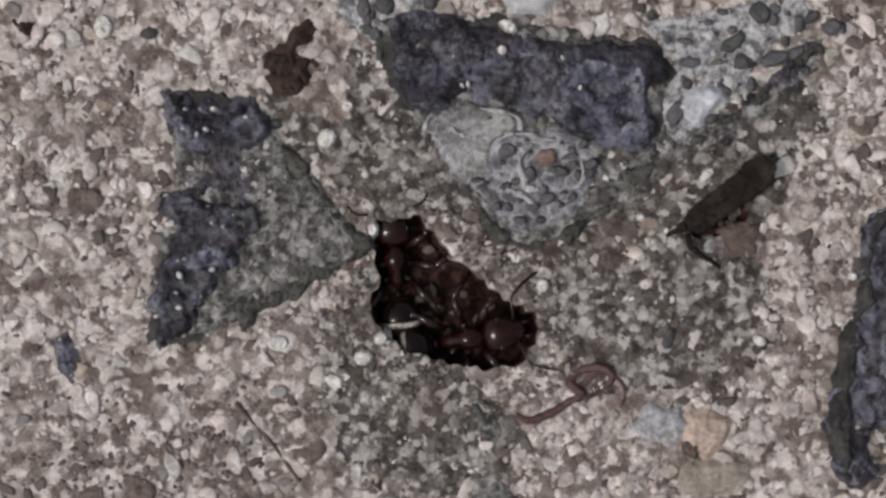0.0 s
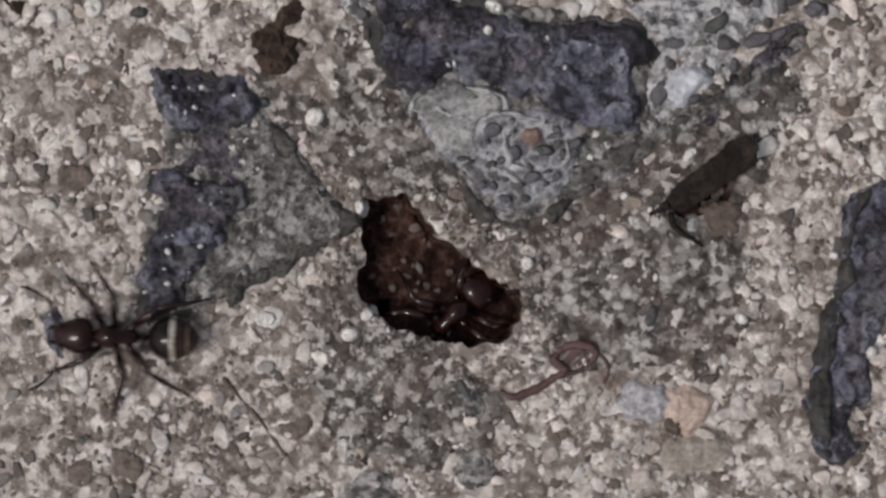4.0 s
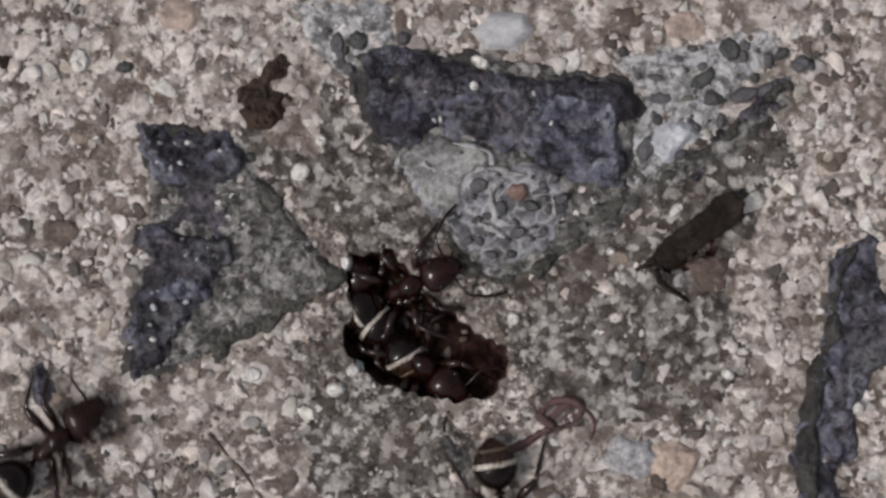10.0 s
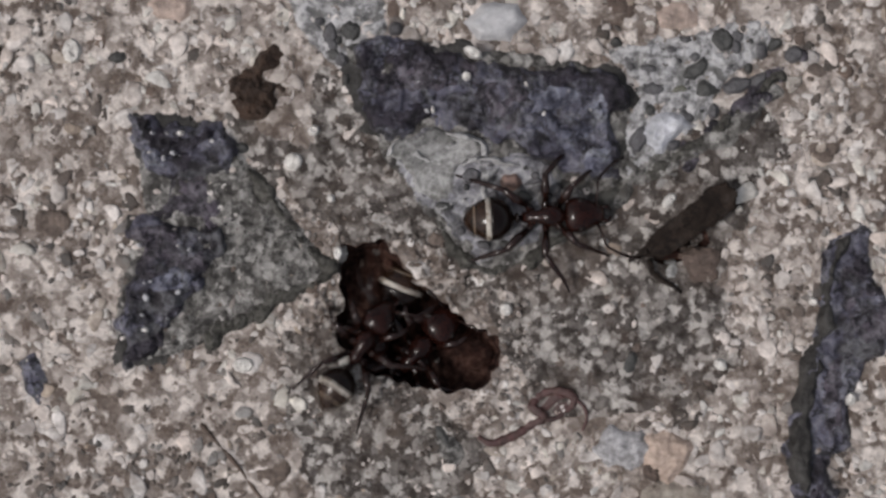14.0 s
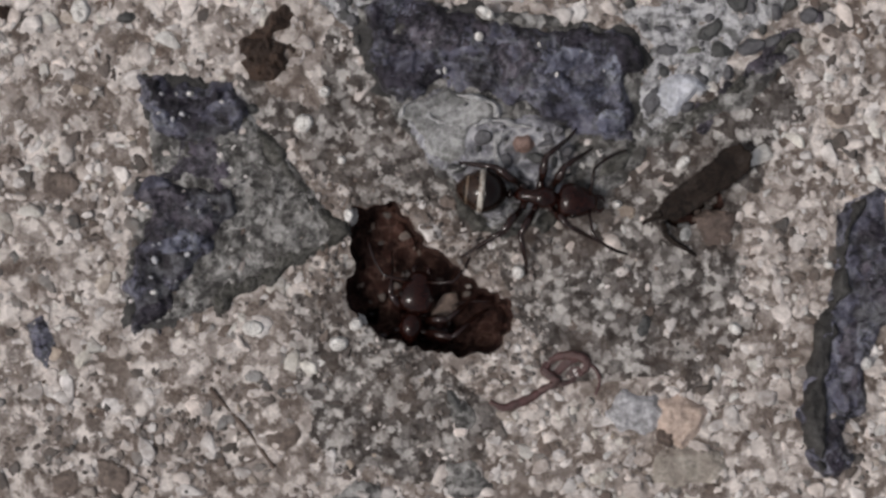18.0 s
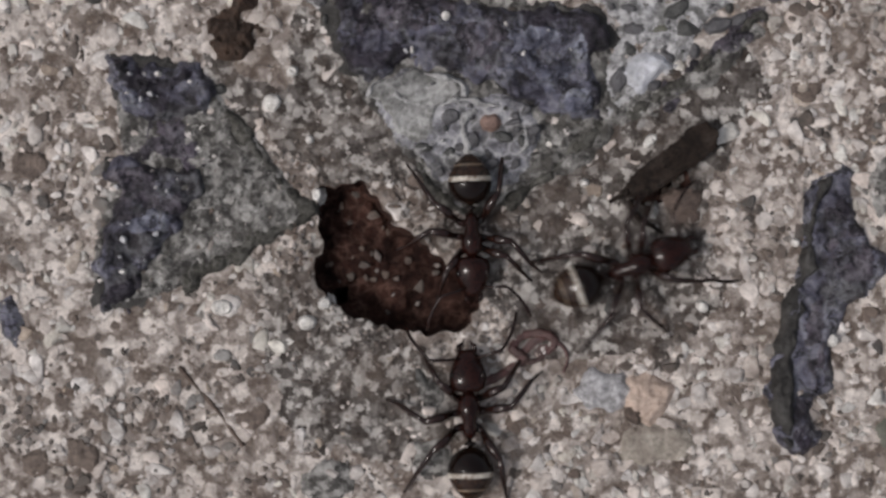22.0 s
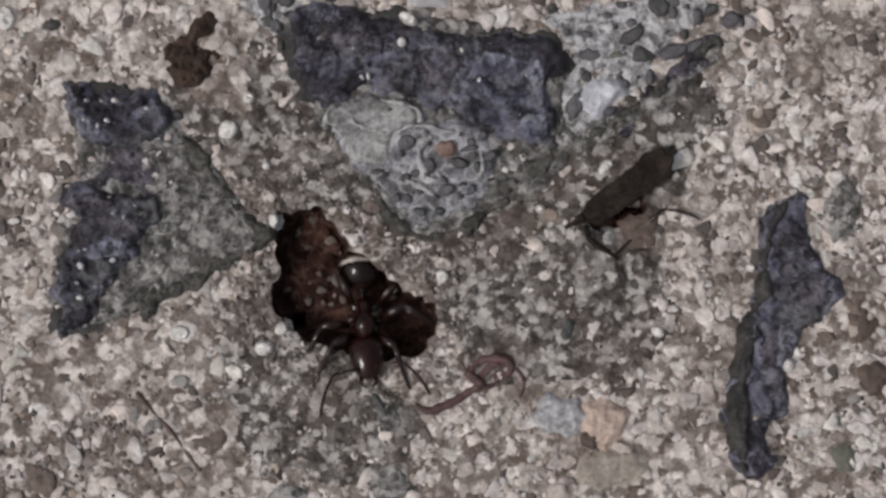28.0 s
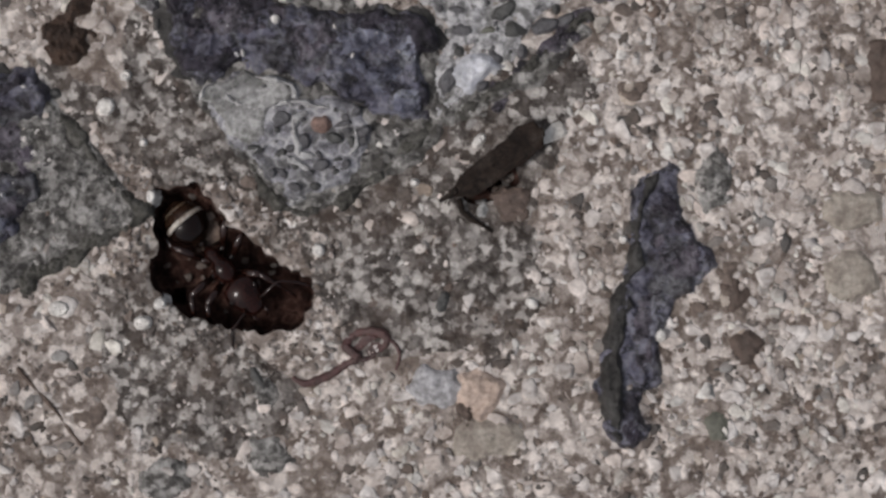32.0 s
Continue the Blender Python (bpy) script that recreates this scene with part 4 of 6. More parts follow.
flake([(-13.91, 2.95), (-12.14, 3.20), (-10.09, 2.41), (-10.09, 1.31), (-11.59, 1.43), (-12.66, 0.76), (-13.76, 1.85)], SLATE_BROWN, TOPS[1], 254, "brownish-violet slate layer")
flake([(-13.08, 0.75), (-11.59, 1.31), (-10.76, 1.03), (-10.89, 0.08), (-12.66, 0.08)], SLATE_BLUE, TOPS[1], 256, "bluish slate layer with pale ridges")
flake([(-11.86, -0.47), (-10.89, 0.21), (-11.03, -1.14), (-12.26, -2.39), (-13.48, -2.91), (-14.18, -2.64), (-12.66, -1.84)], SLATE_BLACK, TOPS[1], 258, "near-black broken edge of a slate layer")
flake([(18.51, 1.25), (19.01, 1.00), (19.76, 0.12), (20.21, -0.76), (20.01, -1.77), (19.13, -2.14), (18.50, -1.77), (18.25, -0.26)], SLATE_BROWN, TOPS[3], 260, "brownish-violet slate layer")
flake([(18.56, 2.00), (19.06, 1.95), (19.51, 1.15), (20.11, 0.39), (20.71, -0.56), (20.89, -1.32), (20.41, -1.67), (20.21, -0.76), (19.71, 0.24), (18.96, 1.10), (18.51, 1.30)], SLATE_BLACK, TOPS[3], 262, "near-black broken edge of a slate layer")
flake([(18.15, 0.25), (18.45, 0.50), (18.40, -1.26), (18.80, -2.52), (18.25, -2.77), (17.79, -2.52), (17.95, -1.39)], SLATE_BLACK, TOPS[3], 264, "near-black ridge of a slate layer")
flake([(17.37, -2.77), (17.87, -2.64), (18.24, -3.77), (18.04, -5.03), (18.37, -5.91), (17.86, -6.41), (17.36, -5.78), (17.14, -4.28)], SLATE_BROWN, TOPS[3], 266, "brownish-violet slate layer")
flake([(18.24, -5.03), (18.59, -5.66), (18.24, -6.44), (17.79, -7.04), (17.38, -7.04), (17.94, -6.16)], SLATE_BLACK, TOPS[3], 268, "near-black ridge of a slate layer")
flake([(16.88, -7.29), (17.53, -7.17), (17.58, -7.92), (17.83, -8.65), (17.58, -9.15), (17.13, -9.30), (16.83, -8.55)], SLATE_BLACK, TOPS[3], 270, "near-black ridge of a slate layer")
set_stone("slate_band", [(11.36, 5.91), (12.86, 7.16), (14.86, 9.18), (16.24, 10.69), (15.24, 10.83), (13.86, 9.43), (12.61, 7.92), (11.23, 6.66)], SLATE_BROWN, "mottled dark slate band beside a pale matrix", crust=0.3, height=0.12, rough=0.25, lump=0.7, wobble=0.6)
set_stone("rust_pebble", [(2.67, 5.11), (2.90, 5.60), (3.54, 5.72), (3.90, 5.27), (3.59, 4.73), (2.90, 4.65)], RUST, "rust-orange pebble in grey breccia", height=0.80, rough=0.15, lump=0.5, bevel=0.3, step=0.07, wobble=0.3)
set_stone("olive_pebble", [(10.43, 9.36), (10.64, 9.62), (10.99, 9.67), (11.25, 9.47), (11.25, 9.21), (10.89, 9.11), (10.54, 9.16)], OLIVE, "yellowish-olive pebble in a pale matrix", height=0.34, rough=0.08, step=0.07, wobble=0.12)
set_stone("black_pebble", [(11.56, 9.21), (11.71, 9.72), (11.91, 9.88), (12.22, 9.72), (12.58, 9.37), (12.22, 8.96), (11.71, 8.91)], BLACK_PEBBLE, "near-black three-sided pebble in a pale matrix", height=0.36, rough=0.1, step=0.07, wobble=0.12)
set_stone("rust_stone", [(10.81, 2.00), (11.40, 2.28), (12.29, 2.49), (12.70, 2.26), (12.80, 1.62), (12.42, 1.06), (11.58, 1.06), (11.02, 1.36)], RUST_STONE, "dull rust-brown stone beside a husk", crust=0.15, height=0.16, rough=0.16, wobble=0.3)
set_stone("pale_pebble", [(10.10, 1.21), (10.30, 1.61), (10.66, 1.67), (10.81, 1.31), (10.61, 0.90), (10.25, 0.80)], PALE_STONE, "small pale pebble beside a husk", height=0.16, rough=0.12, step=0.07, wobble=0.15)
set_stone("tan_pebble", wider([(9.41, -6.24), (10.36, -5.99), (11.37, -6.69), (11.17, -7.45), (10.37, -8.21), (9.71, -7.85), (9.31, -7.05)], 0.22), TAN, "salmon-tan pebble with a dark notch", height=0.4, rough=0.2, lump=0.7, wobble=0.3)
# the tan pebble's notch, drawn as a raised dark brown oval
set_stone("dark_pebble", oval(9.60, -7.72, 0.46, 0.30, -40, 12), RUST_STONE, "dark brown oval in place of the tan pebble's notch", height=0.44, rough=0.2, bevel=0.3, step=0.04, wobble=0.22)
set_stone("blue_grey_pebble", wider([(7.09, -6.70), (7.89, -5.94), (9.05, -6.04), (9.56, -6.69), (8.90, -7.25), (7.84, -7.40)], 0.22), BLUE_GREY, "pale blue-grey pebble", height=0.3, rough=0.14)
set_stone("beige_pebble", wider([(9.16, -8.61), (10.16, -8.05), (11.68, -8.20), (12.44, -9.06), (11.83, -9.82), (9.92, -9.97), (9.06, -9.42)], 0.15), BEIGE, "flat beige pebble flush with the paving", crust=0.2, height=0.16, rough=0.1)
set_stone("slate_crumb", [(-18.76, -2.95), (-17.95, -2.59), (-17.34, -3.71), (-17.69, -4.93), (-18.35, -4.47)], SLATE, "small dark blue slate crumb", crust=0.25, height=0.3, rough=0.25, step=0.08, wobble=0.15)
set_stone("dark_stone", [(-0.16, -6.22), (0.76, -6.16), (1.27, -6.98), (1.01, -7.64), (0.25, -7.39)], GREY_STONE, crust=0.45, height=0.12, rough=0.08)
set_stone("dark_stone", [(-0.00, -9.07), (1.27, -8.86), (1.89, -9.98), (1.28, -10.64), (0.21, -10.44)], GREY_STONE, crust=0.45, height=0.12, rough=0.08)
set_stone("dark_stone", [(-5.09, -10.40), (-4.13, -9.74), (-3.06, -10.14), (-2.85, -11.11), (-4.12, -11.78), (-5.04, -11.32)], GREY_STONE, crust=0.45, height=0.12, rough=0.08)
set_stone("white_pebble", wider([(1.36, 12.31), (2.21, 12.97), (3.37, 12.97), (3.83, 12.37), (3.17, 11.56), (1.96, 11.61)], 0.2), MILKY, "smooth greyish-white pebble", height=0.42, rough=0.05, wobble=0.12)
set_stone("pink_pebble", [(9.77, 12.80), (10.88, 13.46), (11.79, 13.11), (11.74, 12.15), (10.78, 11.69), (9.92, 11.99)], PINK, "pinkish tan pebble", crust=0.2, height=0.2, rough=0.12)
set_stone("tan_pebble", [(-13.06, 13.06), (-12.36, 13.72), (-11.20, 13.62), (-10.79, 12.92), (-11.44, 12.11), (-12.50, 12.31)], PINK, "dull tan pebble", crust=0.3, height=0.2, rough=0.12)
set_stone("brown_pebble", [(7.50, 13.14), (8.41, 13.65), (9.22, 13.10), (8.81, 12.34), (7.86, 12.24)], BROWN, crust=0.45, height=0.12, rough=0.2, wobble=0.5)
set_stone("brown_stone", [(27.92, 8.79), (29.04, 8.94), (29.54, 7.31), (29.07, 5.63), (28.01, 5.94)], BROWN, "dark brown stone", crust=0.1, height=0.25, rough=0.2)
set_stone("brown_pebble", [(21.77, -4.61), (22.49, -4.20), (23.15, -4.72), (22.88, -5.89), (22.07, -5.78)], BROWN, height=0.18, rough=0.12)
set_stone("olive_pebble", [(20.27, -8.21), (20.83, -7.81), (21.54, -8.22), (21.44, -9.14), (20.72, -9.28)], OLIVE, height=0.2, rough=0.1)
set_stone("beige_pebble", [(25.82, -1.32), (26.94, -0.57), (28.21, -1.14), (28.36, -2.36), (27.13, -3.06), (26.01, -2.50)], BEIGE, crust=0.15, height=0.25, rough=0.08)
set_stone("beige_pebble", [(25.69, 1.73), (26.96, 2.23), (28.49, 1.87), (28.63, 0.64), (26.95, 0.25), (25.83, 0.71)], BEIGE, crust=0.15, height=0.25, rough=0.1)
set_stone("grey_chip", [(20.04, 3.04), (21.07, 4.00), (21.88, 3.29), (21.76, 1.76), (20.59, 1.11)], GREY_STONE, crust=0.5, height=0.15, rough=0.14)
set_stone("brown_pebble", [(10.98, 1.66), (11.69, 2.12), (12.46, 1.71), (12.30, 1.05), (11.44, 0.79)], BROWN, height=0.05, rough=0.1, step=0.1)
set_stone("brown_pebble", [(21.14, -2.09), (22.00, -1.78), (22.51, -2.59), (21.75, -3.24)], BROWN, crust=0.2, height=0.2, rough=0.1)

for cx, cy, rx, ry, turn in [(-17.27, 3.27, 0.61, 0.51, 10), (-7.31, -7.91, 0.61, 0.43, 0), (17.42, 6.68, 0.56, 0.46, 0), (-14.96, -9.78, 0.66, 0.56, 0), (-16.80, -9.95, 0.56, 0.48, 0), (21.56, -2.15, 0.66, 0.86, 20), (-0.20, 2.55, 0.35, 0.25, 0)]:
    set_stone("brown_pebble", oval(cx, cy, rx, ry, turn, 9), DULL_BROWN, crust=0.45, height=0.12, rough=0.14, step=0.08, wobble=0.5)
for cx, cy, rx, ry, turn in [(8.71, -2.78, 0.23, 0.43, -20), (-14.35, 10.64, 0.35, 0.20, 0), (-8.75, 6.66, 0.25, 0.20, 0), (-18.04, 2.05, 0.23, 0.18, 0), (0.43, -6.39, 0.35, 0.66, 30)]:
    set_stone("dark_pebble", oval(cx, cy, rx, ry, turn, 8), BLACK_PEBBLE, height=0.16, rough=0.1, bevel=0.25, step=0.06, wobble=0.2)

# white grains that stand out one by one; two of them lie on the slab
WHITE_ON_SLAB = (1.41, 10.39)
for (gx, gy), rx, ry, turn in zip(
        [(16.84, -0.09), (3.11, -0.48), (10.34, 4.38), (1.27, 9.85), (1.55, 10.94), (-5.52, 7.43), (7.46, 2.51), (-4.77, 4.42), (-6.40, 6.05)] + [(12.73, -2.96), (-4.06, -2.84), (18.46, -4.44), (-8.62, -3.05), (-4.82, -3.70), (-16.34, 10.95), (-9.72, 3.96), (-4.42, 1.97)],
        (0.22, 0.27, 0.40, 0.30, 0.5, 0.24, 0.26, 0.2, 0.45, 0.34, 0.3, 0.26, 0.5, 0.45, 0.4, 0.24, 0.22), (0.26, 0.3, 0.24, 0.30, 0.28, 0.26, 0.2, 0.2, 0.4, 0.24, 0.26, 0.3, 0.35, 0.35, 0.55, 0.2, 0.3),
        (70, 20, 50, 0, -28, 90, 0, 0, 10, -35, 40, 0, 0, 10, 0, 0, 0)):
    set_stone("white_grain", oval(gx, gy, rx, ry, turn, 8), WHITE, height=1.05 if math.dist((gx, gy), WHITE_ON_SLAB) < 1.5 else 0.5 if gx > 18 else 0.26, rough=0.14, lump=0.4, bevel=0.09, step=0.04, wobble=0.07)

# pale grains left lying on the slate chips and the slab
for outline, count in (([(-13.49, 7.98), (-9.85, 7.87), (-9.34, 6.74), (-10.09, 5.48), (-12.35, 5.60), (-13.24, 6.47)], 9), ([(-13.60, 3.20), (-10.08, 3.22), (-9.82, 2.22), (-11.32, -0.30), (-12.57, -2.57), (-13.82, -2.83), (-13.46, 0.44)], 12), ([(-3.2, 10.9), (1.0, 10.6), (4.2, 9.6), (7.8, 9.6), (7.8, 5.8), (4.5, 6.8), (-0.4, 8.1), (-2.8, 7.8)], 7)):
    xs, ys = [p[0] for p in outline], [p[1] for p in outline]
    while count:
        cx, cy = pebble_dice.uniform(min(xs), max(xs)), pebble_dice.uniform(min(ys), max(ys))
        if inside(cx, cy, outline) > 0.15:
            count -= 1
            r = pebble_dice.uniform(0.07, 0.19)
            set_stone("white_grain", oval(cx, cy, r * 1.2, r * 0.9, pebble_dice.uniform(0, 180), 7), pebble_dice.choice((WHITE, MILKY)), height=0.86, rough=0.1, lump=0.3, bevel=0.07, step=0.04, wobble=0.08)

# ---- sand grains ----


def ico():
    bm = bmesh.new()
    bmesh.ops.create_icosphere(bm, subdivisions=2, radius=1.0)
    v = np.array([p.co[:] for p in bm.verts])
    f = np.array([[p.index for p in q.verts] for q in bm.faces])
    bm.free()
    return v, f


ICO_V, ICO_F = ico()
rng = np.random.default_rng(4)


def grain_shapes(count):
    """Unit grains: lumpy, with a worn flat top."""
    out = []
    for k in range(count):
        v = ICO_V.copy()
        for _ in range(5):
            a = rng.uniform(0, 2 * math.pi)
            n = np.array([math.cos(a), math.sin(a), 0.0])
            v -= np.maximum(v @ n - rng.uniform(0.35, 0.75), 0)[:, None] * n * 0.95
        for _ in range(8):
            n = rng.normal(size=3)
            n /= np.linalg.norm(n)
            cut = rng.uniform(0.5, 0.88)
            over = np.maximum(v @ n - cut, 0)
            v -= over[:, None] * n * 0.9
        v[:, 2] = np.minimum(v[:, 2], 0.5)
        out.append(v)
    return np.array(out)


SHAPES = grain_shapes(24)
DULL_D = lambda x, y: np.maximum.reduce([inside(x, y, q) for q in DULL])


def bed(spacing, low, high, seed, z_mid, fall, cover, share=1.0):
    """Places and sizes of grains on a shaken hexagonal bed, clear of the stones and the openings."""
    r = np.random.default_rng(seed)
    xs, ys = np.arange(X0 + 1, X1 - 1, spacing), np.arange(Y0 + 1, Y1 - 1, spacing * 0.866)
    gx, gy = np.meshgrid(xs, ys)
    gx = gx + (np.arange(len(ys)) % 2)[:, None] * spacing / 2
    gx, gy = gx.ravel() + r.normal(0, spacing * 0.24, gx.size), gy.ravel() + r.normal(0, spacing * 0.24, gy.size)
    size = low + (high - low) * r.random(gx.size) ** 1.5
    ok = (inside(gx, gy, NEST) < -0.35 * size) & (inside(gx, gy, CREVICE) < -0.3 * size)
    ok &= r.random(gx.size) < share
    lift = np.zeros(gx.size)
    for q, h, crust in STONES:
        bx, by = [p[0] for p in q], [p[1] for p in q]
        near = (gx > min(bx) - 1) & (gx < max(bx) + 1) & (gy > min(by) - 1) & (gy < max(by) + 1)
        if near.any():
            d = inside(gx[near], gy[near], q)
            chance = crust * cover + (1 - crust * cover) * np.exp(-np.maximum(d, 0) / fall)
            ok[near] &= (d < -0.3 * size[near]) | (r.random(d.size) < chance * (d < 0.9 * size[near] + 4 * crust))
            lift[near] = np.maximum(lift[near], (h - 0.02) * smooth(d / 0.5))
    gx, gy, size, lift = gx[ok], gy[ok], size[ok], lift[ok]
    dull = smooth(DULL_D(gx, gy) / 1.2 + 0.5)
    dull = np.clip(np.maximum(dull, lift * 4) + 0.4 * fbm(gx, gy, 4.0, 71, 2), 0, 1)
    size = size * (1 - 0.22 * dull)
    z = z_mid + r.normal(0, 0.035, gx.size) - 0.05 * dull + lift
    pick = np.clip(r.random(gx.size) + 0.30 * fbm(gx, gy, 1.5, 91, 2) + 0.10 * dull + np.minimum(lift, 0.2) - 0.07 * smooth(inside(gx, gy, PALE) / 1.5 + 0.3) + 0.22 * smooth(inside(gx, gy, BROWNER) / 3 + 0.4), 0.0, 0.999)
    order = np.array([4, 0, 5, 1, 2, 3])
    bright = np.cumsum([0.06, 0.55, 0.03, 0.11, 0.13, 0.12])
    grey = np.cumsum([0.06, 0.25, 0.03, 0.32, 0.19, 0.15])
    kind = order[np.array([np.searchsorted(bright * (1 - w) + grey * w, p) for p, w in zip(pick, dull)]).clip(0, 5)]
    size = np.where((kind >= 1) & (kind <= 3), size * 0.8, size)
    return gx, gy, z, size, kind, r


def grain_stuff(name, places, label, flat):
    gx, gy, z, size, kind, r = places
    n = len(gx)
    shape = SHAPES[r.integers(0, len(SHAPES), n)]
    stretch = r.uniform(0.8, 1.3, n)
    sx, sy, sz = size * stretch, size / stretch, size * flat
    v = shape * np.stack([sx, sy, sz], -1)[:, None, :]
    a = r.uniform(0, 2 * math.pi, n)
    c, s = np.cos(a)[:, None], np.sin(a)[:, None]
    x, y = v[..., 0] * c - v[..., 1] * s, v[..., 0] * s + v[..., 1] * c
    tx, ty = r.normal(0, 0.09, n)[:, None], r.normal(0, 0.09, n)[:, None]
    co = np.stack([x + gx[:, None], y + gy[:, None], v[..., 2] + z[:, None] + tx * x + ty * y], -1).reshape(-1, 3) * MM
    faces = (ICO_F[None] + (np.arange(n) * len(ICO_V))[:, None, None]).reshape(-1, 3)
    me = bpy.data.meshes.new(name)
    me.vertices.add(len(co))
    me.vertices.foreach_set("co", co.astype(np.float32).ravel())
    me.loops.add(faces.size)
    me.loops.foreach_set("vertex_index", faces.astype(np.int32).ravel())
    me.polygons.add(len(faces))
    me.polygons.foreach_set("loop_start", np.arange(0, faces.size, 3, dtype=np.int32))
    for m in GRAINS:
        me.materials.append(m)
    me.polygons.foreach_set("material_index", np.repeat(kind, len(ICO_F)).astype(np.int32))
    me.polygons.foreach_set("use_smooth", np.ones(len(faces), bool))
    me.update(calc_edges=True)
    me.validate()
    ob = new(name, me)
    return tagged(ob, label, "sand", kind="stuff")


coarse_bed = bed(0.62, 0.28, 0.72, 11, -0.065, 0.12, 0.3, 0.66)
fine_bed = bed(0.40, 0.14, 0.32, 12, -0.04, 0.3, 0.9, 0.8)
grain_stuff("sand_grains", coarse_bed, "close-set cream, grey and brown sand grains", 0.30)
grain_stuff("fine_sand", fine_bed, "fine cream and grey sand between the grains", 0.42)

# grains lying on the floor of the nest entrance


def pit_floor(ob, x, y):
    """Height of a pit's floor under a place, in millimetres."""
    hit, place, _, _ = ob.ray_cast(Vector((x * MM, y * MM, 0.002)), Vector((0, 0, -1)))
    return place[2] / MM + 0.02 if hit else -2.1


pr = np.random.default_rng(8)
px, py = pr.uniform(-5, 3.2, 900), pr.uniform(-4.6, 3, 900)
far = np.minimum.reduce([np.hypot(px - q[0], py - q[1]) - q[2] for q in SHAFTS])
ok = (inside(px, py, NEST) > 0.45) & (far > 0.1)
px, py = px[ok][:28], py[ok][:28]
pz = np.array([pit_floor(nest, a, b) for a, b in zip(px, py)])
qx, qy = pr.uniform(8, 20, 4000), pr.uniform(-4, 8, 4000)
ok = inside(qx, qy, CREVICE) > 0.2
qx, qy = qx[ok][:30], qy[ok][:30]
px, py, pz = np.append(px, qx), np.append(py, qy), np.append(pz, np.full(len(qx), -0.62))
grain_stuff("soil_grains", (px, py, pz, 0.12 + 0.26 * pr.random(len(px)) ** 2, pr.choice([2, 3, 2, 3, 2, 1], len(px)), pr), "brown soil grains on the floors of pit and crevice", 0.8)

# ---- loose things on the pavement ----


def plate(outline, thick, lift, bend, seed, step=0.07):
    """A thin curled plate with a top, an underside and a rim. lift: height at each end along its length."""
    xs, ys = [p[0] for p in outline], [p[1] for p in outline]
    X, Y = sheet(min(xs) - 0.2, max(xs) + 0.2, min(ys) - 0.2, max(ys) + 0.2, step)
    d = inside(X, Y, outline) + 0.08 * fbm(X, Y, 0.6, seed, 3)
    ax, ay = 0.76, 0.65
    u = (X - sum(xs) / len(xs)) * ax + (Y - sum(ys) / len(ys)) * ay
    w = -(X - sum(xs) / len(xs)) * ay + (Y - sum(ys) / len(ys)) * ax
    mid = lift + 0.09 * u - bend * w * w + 0.07 * fbm(u * 0.35, w * 1.6, 0.8, seed + 2, 3) + 0.025 * np.sin(w * 11 + 0.8 * fbm(X, Y, 1.5, seed + 6, 2))
    body = thick * np.sqrt(np.clip(d / 0.35, 0.02, 1))
    keep = d > 0
    v1, f1 = sheet_mesh(X, Y, mid + body, keep)
    v2, f2 = sheet_mesh(X, Y, mid - body, keep)
    n = len(v1)
    faces = f1 + [tuple(i + n for i in reversed(q)) for q in f2]
    count = {}
    for q in f1:
        for i in range(4):
            e = (q[i], q[(i + 1) % 4])
            count[tuple(sorted(e))] = None if tuple(sorted(e)) in count else e
    for e in count.values():
        if e:
            faces.append((e[1], e[0], e[0] + n, e[1] + n))
    return v1 + v2, faces


# husk outline, widened to take in the shadow it casts
v, f = plate([(8.96, 2.11), (9.51, 2.87), (10.66, 3.83), (12.07, 4.99), (12.77, 5.25), (13.33, 4.80), (13.23, 4.04), (12.43, 3.33), (11.17, 2.47), (10.02, 1.71), (9.36, 1.81)], 0.13, 0.7, 0.07, 5)
husk = tagged(mesh_object("leaf_husk", v, f, HUSK), "dark olive-brown dry leaf husk lying over a crevice", "leaf husk")
v, f = tube([(*p, z) for p, z in zip([(9.35, 2.16), (8.99, 1.91), (8.58, 1.70)], (0.7, 0.4, 0.1))], (0.16, 0.13, 0.09))
mesh_object("stalk", v, f, HUSK, husk, "short dark stalk")
v, f = tube([(*p, z) for p, z in zip([(9.45, 1.75), (9.60, 1.19), (10.01, 0.84), (10.52, 0.59), (10.93, 0.28)], (0.55, 0.3, 0.2, 0.16, 0.1))], (0.15, 0.14, 0.12, 0.1, 0.06))
mesh_object("stalk", v, f, HUSK, husk, "thin curved dark stalk")

stem_points = [(1.90, -6.21), (2.44, -6.49), (3.15, -6.29), (3.77, -6.01), (4.31, -5.63), (4.83, -5.35), (4.61, -5.11), (4.29, -4.83), (4.49, -4.51), (4.83, -4.23), (5.51, -4.14), (6.07, -4.33), (6.14, -4.69), (5.84, -5.01), (5.36, -5.35), (4.83, -5.44)]
stem_points = smooth_line(stem_points, 4)
n = len(stem_points)
v, f = tube([(*p, 0.10 * math.sin(i * 0.33) + 0.02) for i, p in enumerate(stem_points)], [float((0.11 + 0.10 * smooth(i / 8)) * (1 - 0.45 * smooth((i - n * 0.7) / 18))) + 0.025 * math.sin(i * 2.1) for i in range(n)], 8)
stem = tagged(mesh_object("dried_stem", v, f, STEM), "curled reddish-brown dried plant stem on the pavement", "plant stem")
v, f = plate([(4.42, -4.84), (4.76, -4.39), (5.51, -4.28), (5.99, -4.47), (5.88, -4.88), (5.36, -5.25), (4.76, -5.29)], 0.06, 0.0, 0.05, 44)
mesh_object("bract", v, f, STEM, stem, "dark red papery bract inside the curl")
